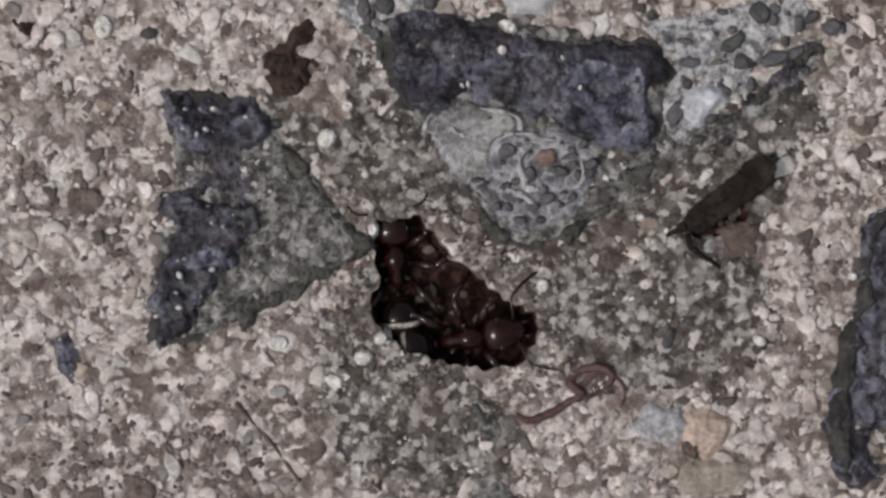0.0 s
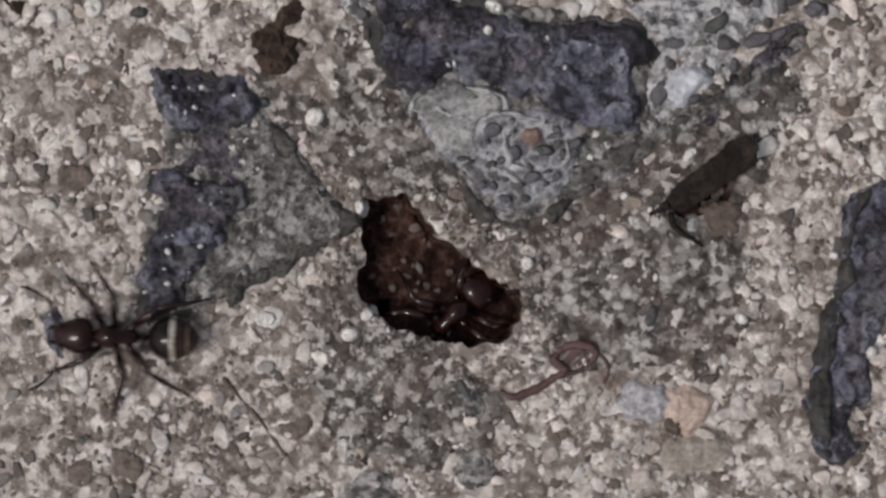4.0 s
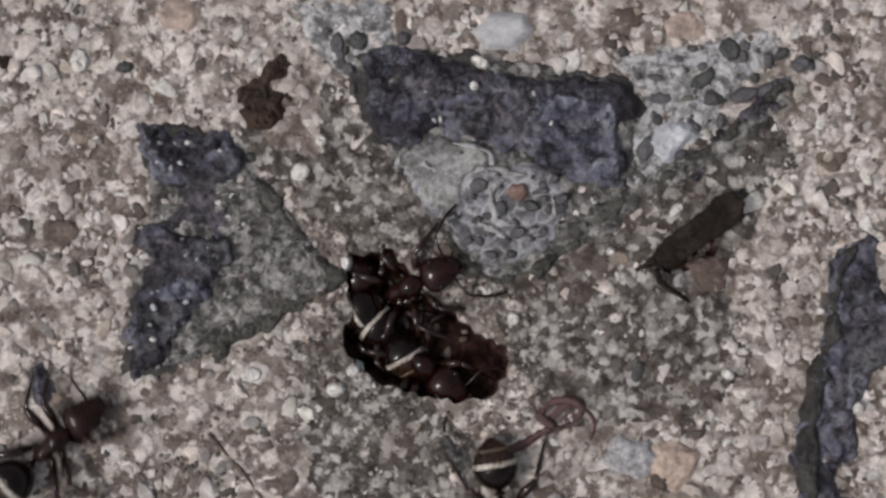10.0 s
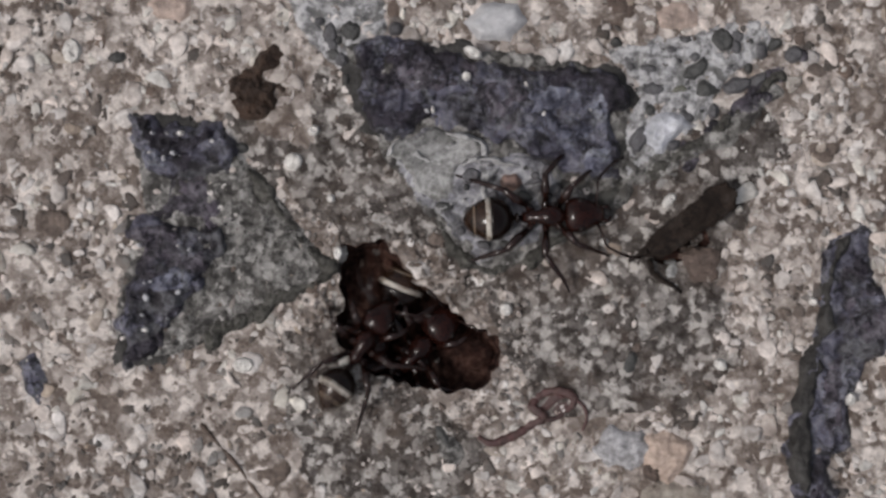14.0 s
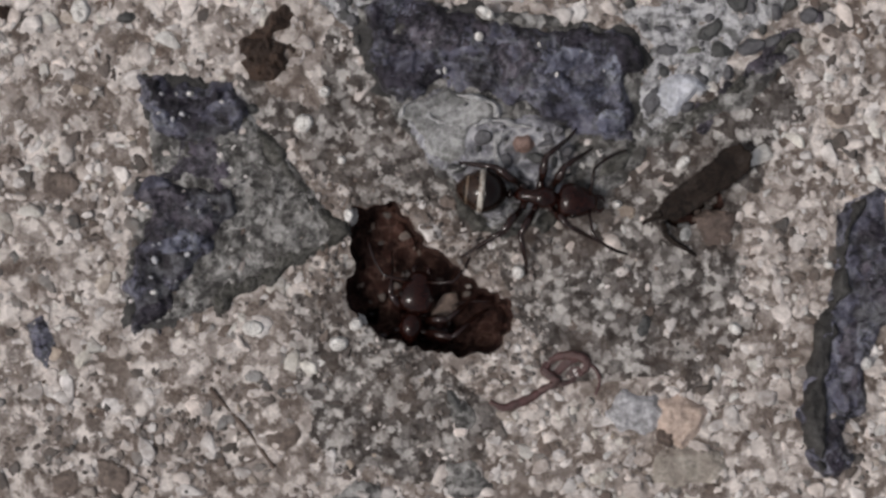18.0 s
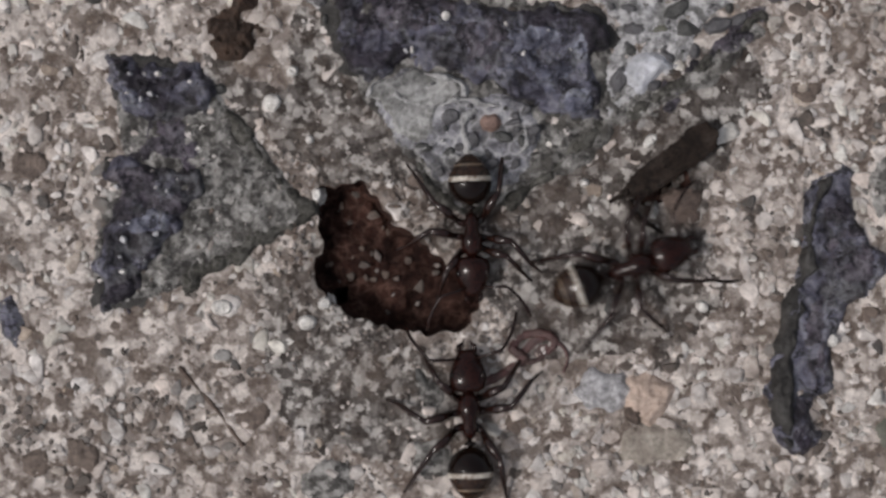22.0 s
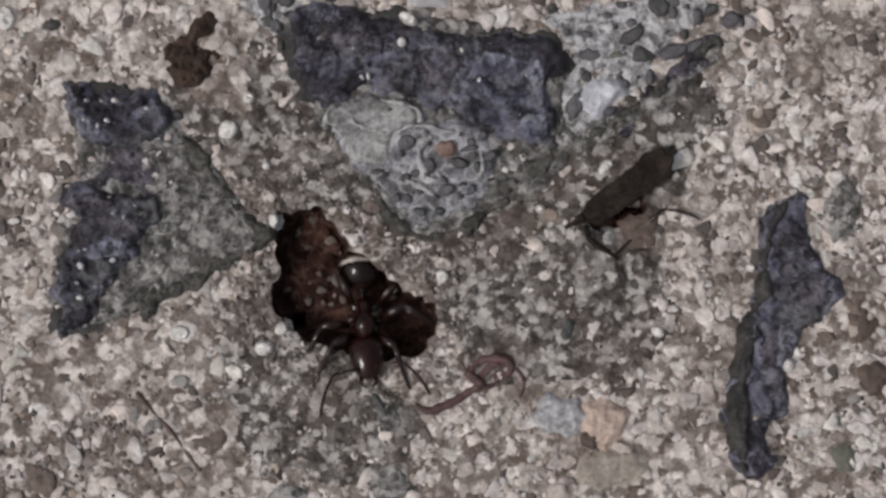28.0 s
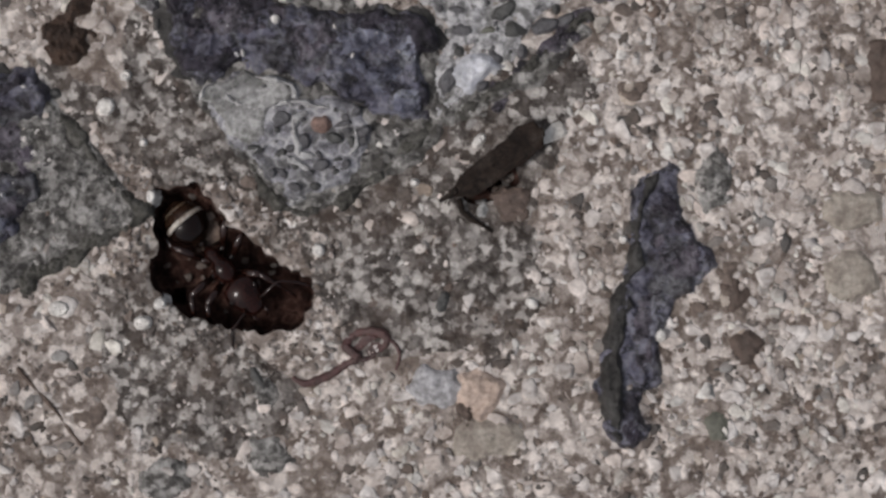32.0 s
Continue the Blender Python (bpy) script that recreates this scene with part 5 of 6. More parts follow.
v, f = tube([(*p, 0.08) for p in smooth_line([(6.00, -4.39), (6.54, -4.75), (6.74, -5.29), (6.54, -5.91)], 4)], [0.09] * 8 + [0.06] * 5, 7)
mesh_object("tendril", v, f, STEM, stem)
v, f = tube([(*p, 0.02 + 0.07 * math.sin(i * 1.1)) for i, p in enumerate(smooth_line([(-10.50, -5.70), (-9.60, -6.75), (-8.78, -7.66), (-8.12, -8.58), (-7.66, -9.19)], 4))], [0.09 + 0.025 * math.sin(i * 1.3) for i in range(17)], 6)
tagged(mesh_object("root_fibre", v, f, ROOT), "thin dark brown root fibre pressed into the pavement", "root")

crumb = stone("soil_clump", [(-9.31, 9.51), (-8.76, 9.91), (-8.33, 10.26), (-7.91, 10.83), (-7.36, 11.11), (-7.10, 10.77), (-7.30, 10.26), (-7.60, 9.97), (-7.16, 9.69), (-6.92, 9.41), (-7.28, 9.06), (-7.52, 8.38), (-8.02, 7.86), (-8.63, 7.97), (-9.12, 8.54), (-9.43, 9.06)], CRUMB, None, height=0.34, rough=0.4, lump=0.6, step=0.07, seed=61, wobble=0.45)
tagged(crumb, "dark brown clump of soil on the pavement", "soil clump")
crumb = stone("soil_clump", [(-20.53, 11.16), (-19.87, 11.52), (-19.41, 11.11), (-19.61, 10.50), (-20.32, 10.50)], CRUMB, None, height=0.3, rough=0.4, lump=0.5, step=0.08, seed=67, wobble=0.6)
tagged(crumb, "small dark brown soil clump on the pavement", "soil clump")
v = [(1.1 * x, 0.8 * y, 0.75 * z) for x, y, z in SHAPES[5].tolist()]
lump = tagged(mesh_object("soil_lump", v, ICO_F.tolist(), LUMP, smooth_shading=False), "tan lump of dry earth carried about the nest entrance", "soil lump")

# ---- ants ----


def ant_thing():
    """One worker ant, 6.8 mm long, its origin at the middle of the thorax; it faces +x."""
    root = new("ant")
    v, f = lathe([(0.92, 0.18, 0.14, 0.02), (0.97, 0.50, 0.30, 0.03), (1.10, 0.72, 0.42, 0.04), (1.38, 0.83, 0.50, 0.05), (1.70, 0.80, 0.50, 0.03), (2.05, 0.69, 0.44, -0.02), (2.38, 0.55, 0.36, -0.08), (2.62, 0.42, 0.26, -0.13), (2.74, 0.30, 0.16, -0.16), (2.78, 0.12, 0.08, -0.17)], 18)
    head = mesh_object("head", v, f, ANT_BROWN, root, "broad reddish-brown head")
    for s in (1, -1):
        v, f = tube([(2.66, 0.32 * s, -0.18), (2.92, 0.34 * s, -0.24), (3.10, 0.12 * s, -0.28)], (0.12, 0.10, 0.03))
        mesh_object("mandible", v, f, ANT_BROWN, head)
        v, f = lathe([(1.52, 0.03, 0.03, 0.25), (1.57, 0.1, 0.12, 0.25), (1.70, 0.14, 0.16, 0.25), (1.83, 0.1, 0.12, 0.25), (1.88, 0.03, 0.03, 0.25)], 8)
        mesh_object("eye", [(x, y + 0.66 * s, z) for x, y, z in v], f, ANT_DARK, head)
    v, f = lathe([(-1.08, 0.14, 0.14, -0.16), (-0.98, 0.26, 0.26, -0.10), (-0.62, 0.34, 0.36, 0.0), (-0.36, 0.30, 0.33, 0.02), (-0.14, 0.37, 0.42, 0.10), (0.22, 0.52, 0.52, 0.13), (0.56, 0.49, 0.44, 0.09), (0.80, 0.31, 0.28, 0.04), (1.0, 0.18, 0.16, 0.02)], 16)
    mesh_object("thorax", v, f, ANT_BROWN, root, "dark brown narrow thorax")
    v, f = joined(lathe([(-1.5, 0.09, 0.09, -0.14), (-1.05, 0.12, 0.11, -0.16)], 8), lathe([(-1.40, 0.08, 0.12, 0.08), (-1.34, 0.24, 0.30, 0.07), (-1.24, 0.26, 0.36, 0.08), (-1.16, 0.10, 0.16, 0.09)], 10))
    mesh_object("petiole", v, f, ANT_DARK, root)

    def belly(u):
        w = max(0.05, math.sin(math.pi * min(0.985, 0.04 + 0.95 * u ** 0.9)) ** 0.62)
        return -1.44 - 2.32 * u, 0.96 * w, 0.80 * w, -0.10 + 0.1 * math.sin(math.pi * u)

    rings = []
    for i in range(33):
        u = i / 32
        x, w, h, z = belly(u)
        k = 1 + (0.04 * (1 - ((u * 3.6 + 0.1) % 1.0)) if 0.06 < u < 0.94 else 0)
        rings.append((x, w * k, h * k, z))
    v, f = lathe(list(reversed(rings)), 22)
    gaster = mesh_object("gaster", v, f, ANT_GASTER, root, "glossy dark brown banded abdomen")
    # plate edges whose pale colour also stands for highlights on the shell
    for u, wide, proud, label in ((0.50, 0.115, 1.045, "pale edge of an abdomen plate with a highlight painted in"), (0.78, 0.04, 1.03, "thin tan abdomen plate edge, also standing for a faint highlight")):
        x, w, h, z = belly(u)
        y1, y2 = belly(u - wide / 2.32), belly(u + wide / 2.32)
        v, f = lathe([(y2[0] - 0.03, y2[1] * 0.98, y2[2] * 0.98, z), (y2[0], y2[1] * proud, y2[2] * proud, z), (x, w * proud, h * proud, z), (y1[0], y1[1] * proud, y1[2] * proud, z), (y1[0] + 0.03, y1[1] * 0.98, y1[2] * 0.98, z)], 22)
        mesh_object("band", v, f, ANT_SHINE_BAND if u < 0.6 else ANT_GLINT_EDGE, gaster, label)
    v, f = lathe([(bx, bw * 1.06, bh * 1.06, bz) for bx, bw, bh, bz in (belly(k / 20) for k in (9, 8, 7, 6, 5, 4, 3, 2, 1))], 22)
    mesh_object("front_plate", v, f, ANT_DARK, gaster, "black front plate of the abdomen")
    hips = ((0.58, 0.28), (0.05, 0.30), (-0.55, 0.26))
    feet = ((2.8, 2.2), (0.95, 3.5), (-3.9, 2.2))
    knees = ((0.75, 1.15), (-0.15, 1.65), (-1.25, 1.25))
    for (hx, hy), (fx, fy), (nx, ny) in zip(hips, feet, knees):
        for s in (1, -1):
            dx, dy = fx - hx, (fy - hy)
            kx, ky, kz = nx, ny * s, 0.66
            ex, ey, ez = dx * 0.72 + nx * 0.06, (dy * 0.76 + ny * 0.12) * s, -0.36
            v, f = joined(
                tube([(0, -0.06 * s, 0.02), (nx * 0.12, ny * 0.2 * s, -0.12), (nx * 0.22, ny * 0.3 * s, 0.0)], (0.19, 0.18, 0.14), 8),
                tube([(nx * 0.2, ny * 0.28 * s, 0.0), (kx * 0.6, ky * 0.6, kz * 0.62), (kx, ky, kz)], (0.165, 0.215, 0.14), 8))
            leg = mesh_object("leg", v, f, ANT_LEG, root)
            leg.location = (hx * MM, hy * s * MM, -0.28 * MM)
            v, f = tube([(kx * 0.98, ky * 0.98, kz), (kx + (ex - kx) * 0.5, ky + (ey - ky) * 0.5, kz + (ez - kz) * 0.44), (ex, ey, ez), (dx * 0.9, dy * 0.93 * s, -0.66), (dx, dy * s, -0.72)], (0.125, 0.14, 0.10, 0.062, 0.05), 7)
            mesh_object("shin", v, f, ANT_LEG, leg)
    for s in (1, -1):
        v, f = tube([(0, 0, 0), (0.08, 0.62 * s, 0.26), (0.14, 1.16 * s, 0.34), (0.24, 1.34 * s, 0.30), (0.68, 1.72 * s, 0.06), (1.16, 2.02 * s, -0.22), (1.6, 2.18 * s, -0.46)], (0.07, 0.06, 0.075, 0.06, 0.075, 0.085, 0.06), 6)
        feeler = mesh_object("antenna", v, f, ANT_LEG, root)
        feeler.location = (2.36 * MM, 0.30 * s * MM, 0.16 * MM)
    return tagged(root, "glossy dark brown worker ant walking over the pavement", "ant", group="ants at the nest")


FIRST_ANT = ant_thing()
ANTS = []


def spawn(rows, label="", size=1.0):
    """An ant with its way: rows of seconds, x, y, height, heading, nose-down pitch (millimetres, degrees)."""
    ob = FIRST_ANT if not ANTS else copy_thing(FIRST_ANT, Matrix())
    if label:
        tagged(ob, label)
    ob.scale = (size,) * 3
    ANTS.append((ob, rows, size))


def depth(z):
    return z if z > 0 else (z * 1.15 if z > -3 else z - 2.1)


def body_rows(rows, size):
    out = [(t, pose(x * MM, y * MM, (depth(z) + 1.06 * size) * MM, 0, p, h)) for t, x, y, z, h, p in rows]
    if rows[0][0] > 0:
        out.insert(0, (0, out[0][1]))
    if rows[-1][0] < 32:
        out.append((32, out[-1][1]))
    return out


def up(shaft, t, h):
    x, y, r = shaft
    return [(t - 0.8, x, y, -12.0, h, -60), (t - 0.4, x, y, -5.0, h, -55)]


def down(shaft, t, h):
    """Turn towards the shaft's far wall on the pit floor, then go in head first."""
    x, y, r = shaft
    goal = -25 + 360 * round((h + 25) / 360)
    out, k = [], 0
    while abs(goal - h) > 70:
        h += math.copysign(70, goal - h)
        k += 1
        out.append((t + 0.1 + 0.14 * k, x + 0.8, y + 0.6, -1.95, h, 5))
    t = t + 0.1 + 0.14 * k
    return out + [(t + 0.3, x - 0.3, y + 0.3, -3.0, goal, 35), (t + 0.5, x, y, -6.0, goal, 60), (t + 0.8, x, y, -12.0, goal, 60)]


EAST = WEST = NORTH = SHAFTS[0]
UNDER = CREVICE_SHAFT[0]

spawn(up(EAST, 1.0, -80) + [
        (1, 0.17, -2.10, -1.7, -80, -10), (1.2, 0.33, -2.79, -1.4, -75, -20), (1.4, 0.39, -3.65, -0.7, -80, -22), (1.6, 0.27, -4.79, -0.1, -92, -5),
        (1.8, -0.50, -7.95, 0, -98, 0), (2, -1.45, -10.60, 0, -108, 0), (2.2, -2.25, -13.20, 0, -108, 0), (2.5, -3.25, -16.40, 0, -108, 0), (2.9, -4.9, -21.5, 0, -108, 0)])
spawn(up(WEST, 2.6, -150) + [
        (2.6, -1.45, -2.20, -1.7, -165, -4), (2.8, -1.50, -2.30, -1.7, -170, -4), (3, -1.70, -2.60, -1.6, -170, -10), (3.1, -2.55, -3.05, -1.1, -172, -20),
        (3.2, -3.55, -3.45, -0.4, -172, -14), (3.3, -4.62, -3.83, 0, -174, 0), (3.4, -6.07, -3.79, 0, -178, 0), (3.5, -7.44, -3.70, 0, -182, 0),
        (3.8, -12.14, -3.69, 0, -182, 0), (4.2, -19.01, -4.18, 0, -180, 0), (4.6, -26.68, -4.92, 0, -178, 0)])
spawn(up(EAST, 5.2, -30) + [
        (5.2, 0.45, -2.24, -1.7, -30, -5), (5.5, 1.41, -2.84, -0.9, -30, -20), (5.7, 2.22, -3.02, -0.5, -25, -15), (5.9, 3.12, -2.72, -0.2, -5, -8),
        (6, 3.70, -2.33, -0.05, 8, -4), (6.2, 5.51, -2.45, 0, 0, 0), (6.4, 7.59, -3.18, 0, -4, 0), (6.5, 9.01, -3.64, 0, -15, 0),
        (6.6, 10.88, -4.19, 0, -38, 0), (6.8, 13.12, -6.44, 0, -42, 0), (7, 15.00, -9.45, 0, -38, 0), (7.2, 15.70, -11.0, 0, -50, 0),
        (7.4, 15.60, -12.3, 0, -68, 0), (7.7, 14.59, -14.59, 0, -95, 0), (8.2, 14.21, -19.18, 0, -95, 0)])
spawn(up(EAST, 6.9, -20) + [
        (6.9, 0.19, -2.21, -1.7, -20, -5), (7.2, 0.99, -2.34, -0.9, -20, -20), (7.4, 2.02, -2.48, -0.4, -15, -14), (7.6, 3.26, -2.63, -0.1, -8, -5),
        (7.8, 5.26, -2.58, 0, 3, 0), (8, 8.85, -2.67, 0, 0, 0), (8.2, 12.07, -2.93, 0, -3, 0), (8.4, 15.34, -4.80, 0, -22, 0),
        (8.6, 16.01, -6.13, 0, -36, 0), (8.8, 16.52, -8.94, 0, -52, 0), (9, 18.2, -12.4, 0, -55, 0), (9.4, 20.52, -15.59, 0, -60, 0), (9.8, 23.3, -20.4, 0, -60, 0)])
spawn(up(EAST, 8.5, -25) + [
        (8.5, -0.01, -2.27, -1.7, -25, -5), (8.8, 1.11, -2.49, -1, -22, -20), (9, 2.24, -2.85, -0.4, -18, -14), (9.2, 3.17, -3.27, -0.1, -24, -6),
        (9.4, 2.64, -4.56, 0, -48, 0), (9.6, 2.94, -6.35, 0, -60, 0), (9.8, 3.00, -7.90, 0, -58, 0), (10, 2.72, -9.45, 0, -80, 0),
        (10.2, 3.70, -10.70, 0, -75, 0), (10.5, 5.22, -13.52, 0, -70, 0), (10.9, 6.14, -18.17, 0, -75, 0)])
spawn([
        (9, -26.70, -9.74, 0, 20, 0), (9.2, -22.87, -8.05, 0, 35, 0), (9.4, -19.54, -6.62, 0, 60, 0), (9.6, -18.94, -5.18, 0, 98, 0),
        (9.8, -17.70, -4.24, 0, 73, 0), (10, -17.26, -6.09, 0, 42, 0), (10.2, -16.49, -9.58, 0, -20, 0), (10.4, -15.81, -12.36, 0, -60, 0),
        (10.8, -15.13, -18.19, 0, -85, 0)], size=1.04)
# the ant that stays beside the nest, then goes over to the husk and under it
spawn(up(NORTH, 9.6, 40) + [
        (9.6, -2.55, 0.41, -1.7, 40, -5), (10, -1.72, 0.85, -1, 25, -18), (10.3, -1.32, 0.98, -0.8, 15, -15), (10.5, -0.87, 0.90, -0.6, 25, -15),
        (10.7, -0.91, 1.43, -0.4, 30, -10), (10.9, 0.47, 2.33, 0, 18, 0), (11, 1.41, 2.70, 0, 2, 0), (11.1, 2.91, 2.45, 0, -8, 0),
        (11.2, 3.11, 2.59, 0, -5, 0), (11.5, 4.87, 2.63, 0, -11, 0), (12, 5.27, 3.69, 0, 8, 0), (12.5, 4.76, 3.56, 0, -4, 0),
        (13, 4.99, 3.48, 0, -10, 0), (13.5, 4.69, 3.46, 0, -6, 0), (14, 4.77, 3.64, 0, 3, 0), (14.5, 4.64, 3.46, 0, -2, 0),
        (16.5, 4.03, 2.79, 0, -24, 0), (17, 3.91, 2.51, 0, -27, 0), (17.5, 3.82, 2.77, 0, -22, 0), (18, 3.90, 2.82, 0, -6, 0),
        (18.5, 3.95, 2.92, 0, 4, 0), (19, 4.05, 3.26, 0, -4, 0), (19.6, 4.21, 3.15, 0, -8, 0), (20, 4.12, 2.79, 0, -15, 0),
        (20.5, 3.83, 2.67, 0, -26, 0), (21, 4.08, 2.18, 0, -33, 0), (21.1, 4.04, 2.21, 0, -37, 0), (21.2, 3.87, 2.02, 0, -44, 0),
        (21.3, 3.90, 1.83, 0, -48, 0), (21.4, 3.88, 1.11, 0, -58, 0), (21.5, 3.96, 1.14, 0, -60, 0), (21.6, 3.86, 0.99, 0, -66, 0),
        (21.7, 3.51, 0.55, 0, -80, 0), (21.8, 2.15, -0.35, 0, -90, 0), (22, 2.45, 0.16, 0, -88, 0), (22.5, 2.38, 0.08, 0, -90, 0),
        (22.7, 2.51, 0.26, 0, -86, 0), (22.8, 3.06, 0.48, 0, -64, 0), (22.9, 3.40, 0.39, 0, -50, 0), (23, 4.35, 0.97, 0, -38, 0),
        (23.2, 5.11, 0.98, 0, -27, 0), (23.4, 6.35, 1.04, 0, -22, 0), (23.6, 7.87, 0.97, 0, -8, 0), (23.8, 8.84, 1.81, 0, -8, 0),
        (24, 10.26, 1.54, 0.2, -6, 0), (24.2, 12.19, 1.61, 0.3, -14, 0), (24.4, 13.83, 0.98, 0, -12, 0), (24.5, 13.51, 0.89, 0, -14, 0),
        (24.9, 13.28, 1.37, 0.2, -60, 0), (25.4, 12.77, 1.49, 0.2, -115, 0), (25.9, 11.76, 1.73, -0.3, -140, 0), (26.5, 10.93, 1.96, -0.6, -148, 8),
        (26.8, 10.99, 1.94, -0.7, -146, 8), (27.1, 11.03, 1.71, -0.8, -142, 8)] + [(27.4, UNDER[0] + 0.5, UNDER[1] - 0.6, -2.0, -125, 20), (27.6, UNDER[0], UNDER[1] + 0.6, -2.6, -90, 0), (27.85, UNDER[0], UNDER[1], -2.6, -40, -45)] + [
        (28.1, 10.30, 3.00, -1.6, -58, -18), (28.4, 10.16, 2.94, -1.6, -48, -19), (28.7, 10.25, 3.10, -1.6, -56, -18), (29, 10.00, 2.96, -1.6, -56, -15),
        (29.4, 9.96, 2.92, -1.6, -50, -18), (29.8, 9.90, 2.90, -1.6, -44, -18), (30.2, 9.78, 2.87, -1.6, -45, -21), (30.6, 9.47, 3.15, -1.5, -45, -27)] + [(31.1, UNDER[0], UNDER[1], -5.0, -45, -50), (31.5, UNDER[0], UNDER[1], -12.0, -45, -60)], size=0.96)
spawn([
        (9.4, -4.20, -21.5, 0, 95, 0), (9.9, -3.66, -15.38, 0, 95, 0), (10.3, -3.11, -10.53, 0, 95, 0), (10.5, -2.84, -8.66, 0, 100, 0), (10.7, -3.64, -7.58, 0, 92, 0),
        (10.9, -4.14, -6.44, 0, 92, 0), (11, -4.46, -5.73, 0, 92, 0), (11.1, -4.57, -4.85, 0, 88, 0), (11.2, -3.87, -3.56, 0, 76, 0),
        (11.3, -2.89, -2.05, -0.4, 55, 14), (11.4, -1.95, -1.60, -1, 35, 20), (11.5, -1.04, -1.55, -1.4, 10, 15), (11.8, -0.49, -1.58, -1.8, -15, 5),
        (12.2, -0.08, -1.90, -1.8, -40, 15)] + down(EAST, 12.3, -60), size=0.86)
spawn(up(EAST, 10.5, -45) + [
        (10.5, 0.15, -1.37, -1.7, -45, -5), (10.7, 0.73, -2.40, -1.1, -50, -20), (10.8, 1.02, -3.60, -0.5, -62, -18), (10.9, 1.39, -5.10, -0.1, -75, -6),
        (11, 1.55, -7.35, 0, -82, 0), (11.1, 1.16, -8.50, 0, -90, 0), (11.2, 0.82, -9.69, 0, -92, 0), (11.3, 0.77, -11.53, 0, -95, 0),
        (11.6, 0.61, -17.34, 0, -95, 0)], size=0.92)
spawn([
        (10.5, 13.33, -18.53, 0, 118, 0), (10.8, 11.89, -12.49, 0, 116, 0), (11, 10.67, -8.58, 0, 116, 0), (11.1, 9.35, -5.77, 0, 122, 0),
        (11.2, 7.88, -3.56, 0, 140, 0), (11.3, 7.42, -3.14, 0, 150, 0), (11.4, 6.62, -2.88, 0, 162, 0), (11.5, 6.06, -2.69, 0, 172, 0),
        (11.6, 4.98, -2.16, 0, 172, 0), (11.8, 3.75, -1.97, -0.1, 170, 8), (11.9, 2.98, -2.15, -0.4, 172, 12), (12, 2.28, -2.13, -0.8, 174, 15),
        (12.1, 2.06, -2.16, -1.1, 178, 15), (12.2, 1.31, -2.04, -1.4, 182, 10), (12.4, 0.75, -2.00, -1.7, 195, 10)] + down(EAST, 12.6, 200), size=0.94)
spawn([
        (9.8, -23.6, 20.6, 0, -42, 0), (10.2, -19.34, 16.69, 0, -42, 0), (10.5, -16.65, 12.90, 0, -45, 0), (10.6, -15.35, 11.05, 0, -48, 0), (10.7, -14.43, 9.65, 0, -50, 0),
        (10.8, -13.56, 8.92, 0, -42, 0), (10.9, -11.50, 8.74, 0, -30, 0), (11, -9.59, 7.40, 0, -34, 0), (11.1, -9.49, 6.59, 0, -52, 0),
        (11.2, -8.77, 5.58, 0, -64, 0), (11.3, -7.98, 3.85, 0, -56, 0), (11.4, -6.79, 2.84, 0, -42, 0), (11.5, -5.77, 2.43, 0, -32, 0),
        (11.6, -5.15, 2.26, 0, -34, 2), (11.7, -4.73, 2.13, -0.1, -38, 6), (11.8, -4.11, 1.80, -0.4, -44, 10), (11.9, -3.02, 0.76, -1.1, -50, 6),
        (12, -2.50, 0.13, -1.6, -50, 0), (12.2, -2.17, -0.08, -1.7, -52, 0), (12.4, -1.89, -0.34, -1.7, -50, 2), (12.6, -1.48, -0.64, -1.8, -45, 8)] + down(WEST, 12.8, -40), size=0.95)
spawn([
        (10.7, -0.90, -20.5, 0, 118, 0), (11.2, -6.25, -13.65, 0, 120, 0), (11.5, -11.22, -10.11, 0, 128, 0), (11.6, -12.99, -8.52, 0, 130, 0), (11.7, -14.84, -7.24, 0, 118, 0),
        (11.8, -16.19, -6.92, 0, 104, 0), (11.9, -16.29, -4.98, 0, 100, 0), (12, -16.49, -3.59, 0, 96, 0), (12.1, -15.75, -1.63, 0, 93, 0),
        (12.2, -15.63, 0.01, 0, 92, 0), (12.3, -15.56, -0.53, 0, 93, 0), (12.4, -15.87, -2.23, 0, 118, 0), (12.5, -16.58, -3.69, 0, 140, 0),
        (12.6, -17.60, -4.66, 0, 160, 0), (12.8, -19.30, -6.20, 0, 176, 0), (13.1, -23.87, -6.70, 0, 180, 0), (13.6, -29.93, -6.98, 0, 180, 0)], size=1.1)
spawn([
        (11.0, 12.3, -21.0, 0, 115, 0), (11.4, 9.71, -15.23, 0, 115, 0), (11.8, 7.20, -9.67, 0, 108, 0), (12, 6.27, -9.75, 0, 106, 0), (12.1, 6.55, -7.67, 0, 112, 0),
        (12.2, 6.27, -6.08, 0, 122, 0), (12.3, 5.24, -5.19, 0, 130, 0), (12.4, 4.51, -4.42, 0, 140, 0), (12.5, 3.57, -2.98, 0, 160, 0),
        (12.6, 2.80, -2.64, -0.2, 166, 10), (12.8, 1.30, -2.45, -1.1, 174, 8), (13, 0.25, -2.60, -1.7, 172, 3), (13.2, -0.30, -2.20, -1.7, 166, 5),
        (13.4, -0.72, -1.45, -1.7, 180, 5)] + down(WEST, 13.8, 190))
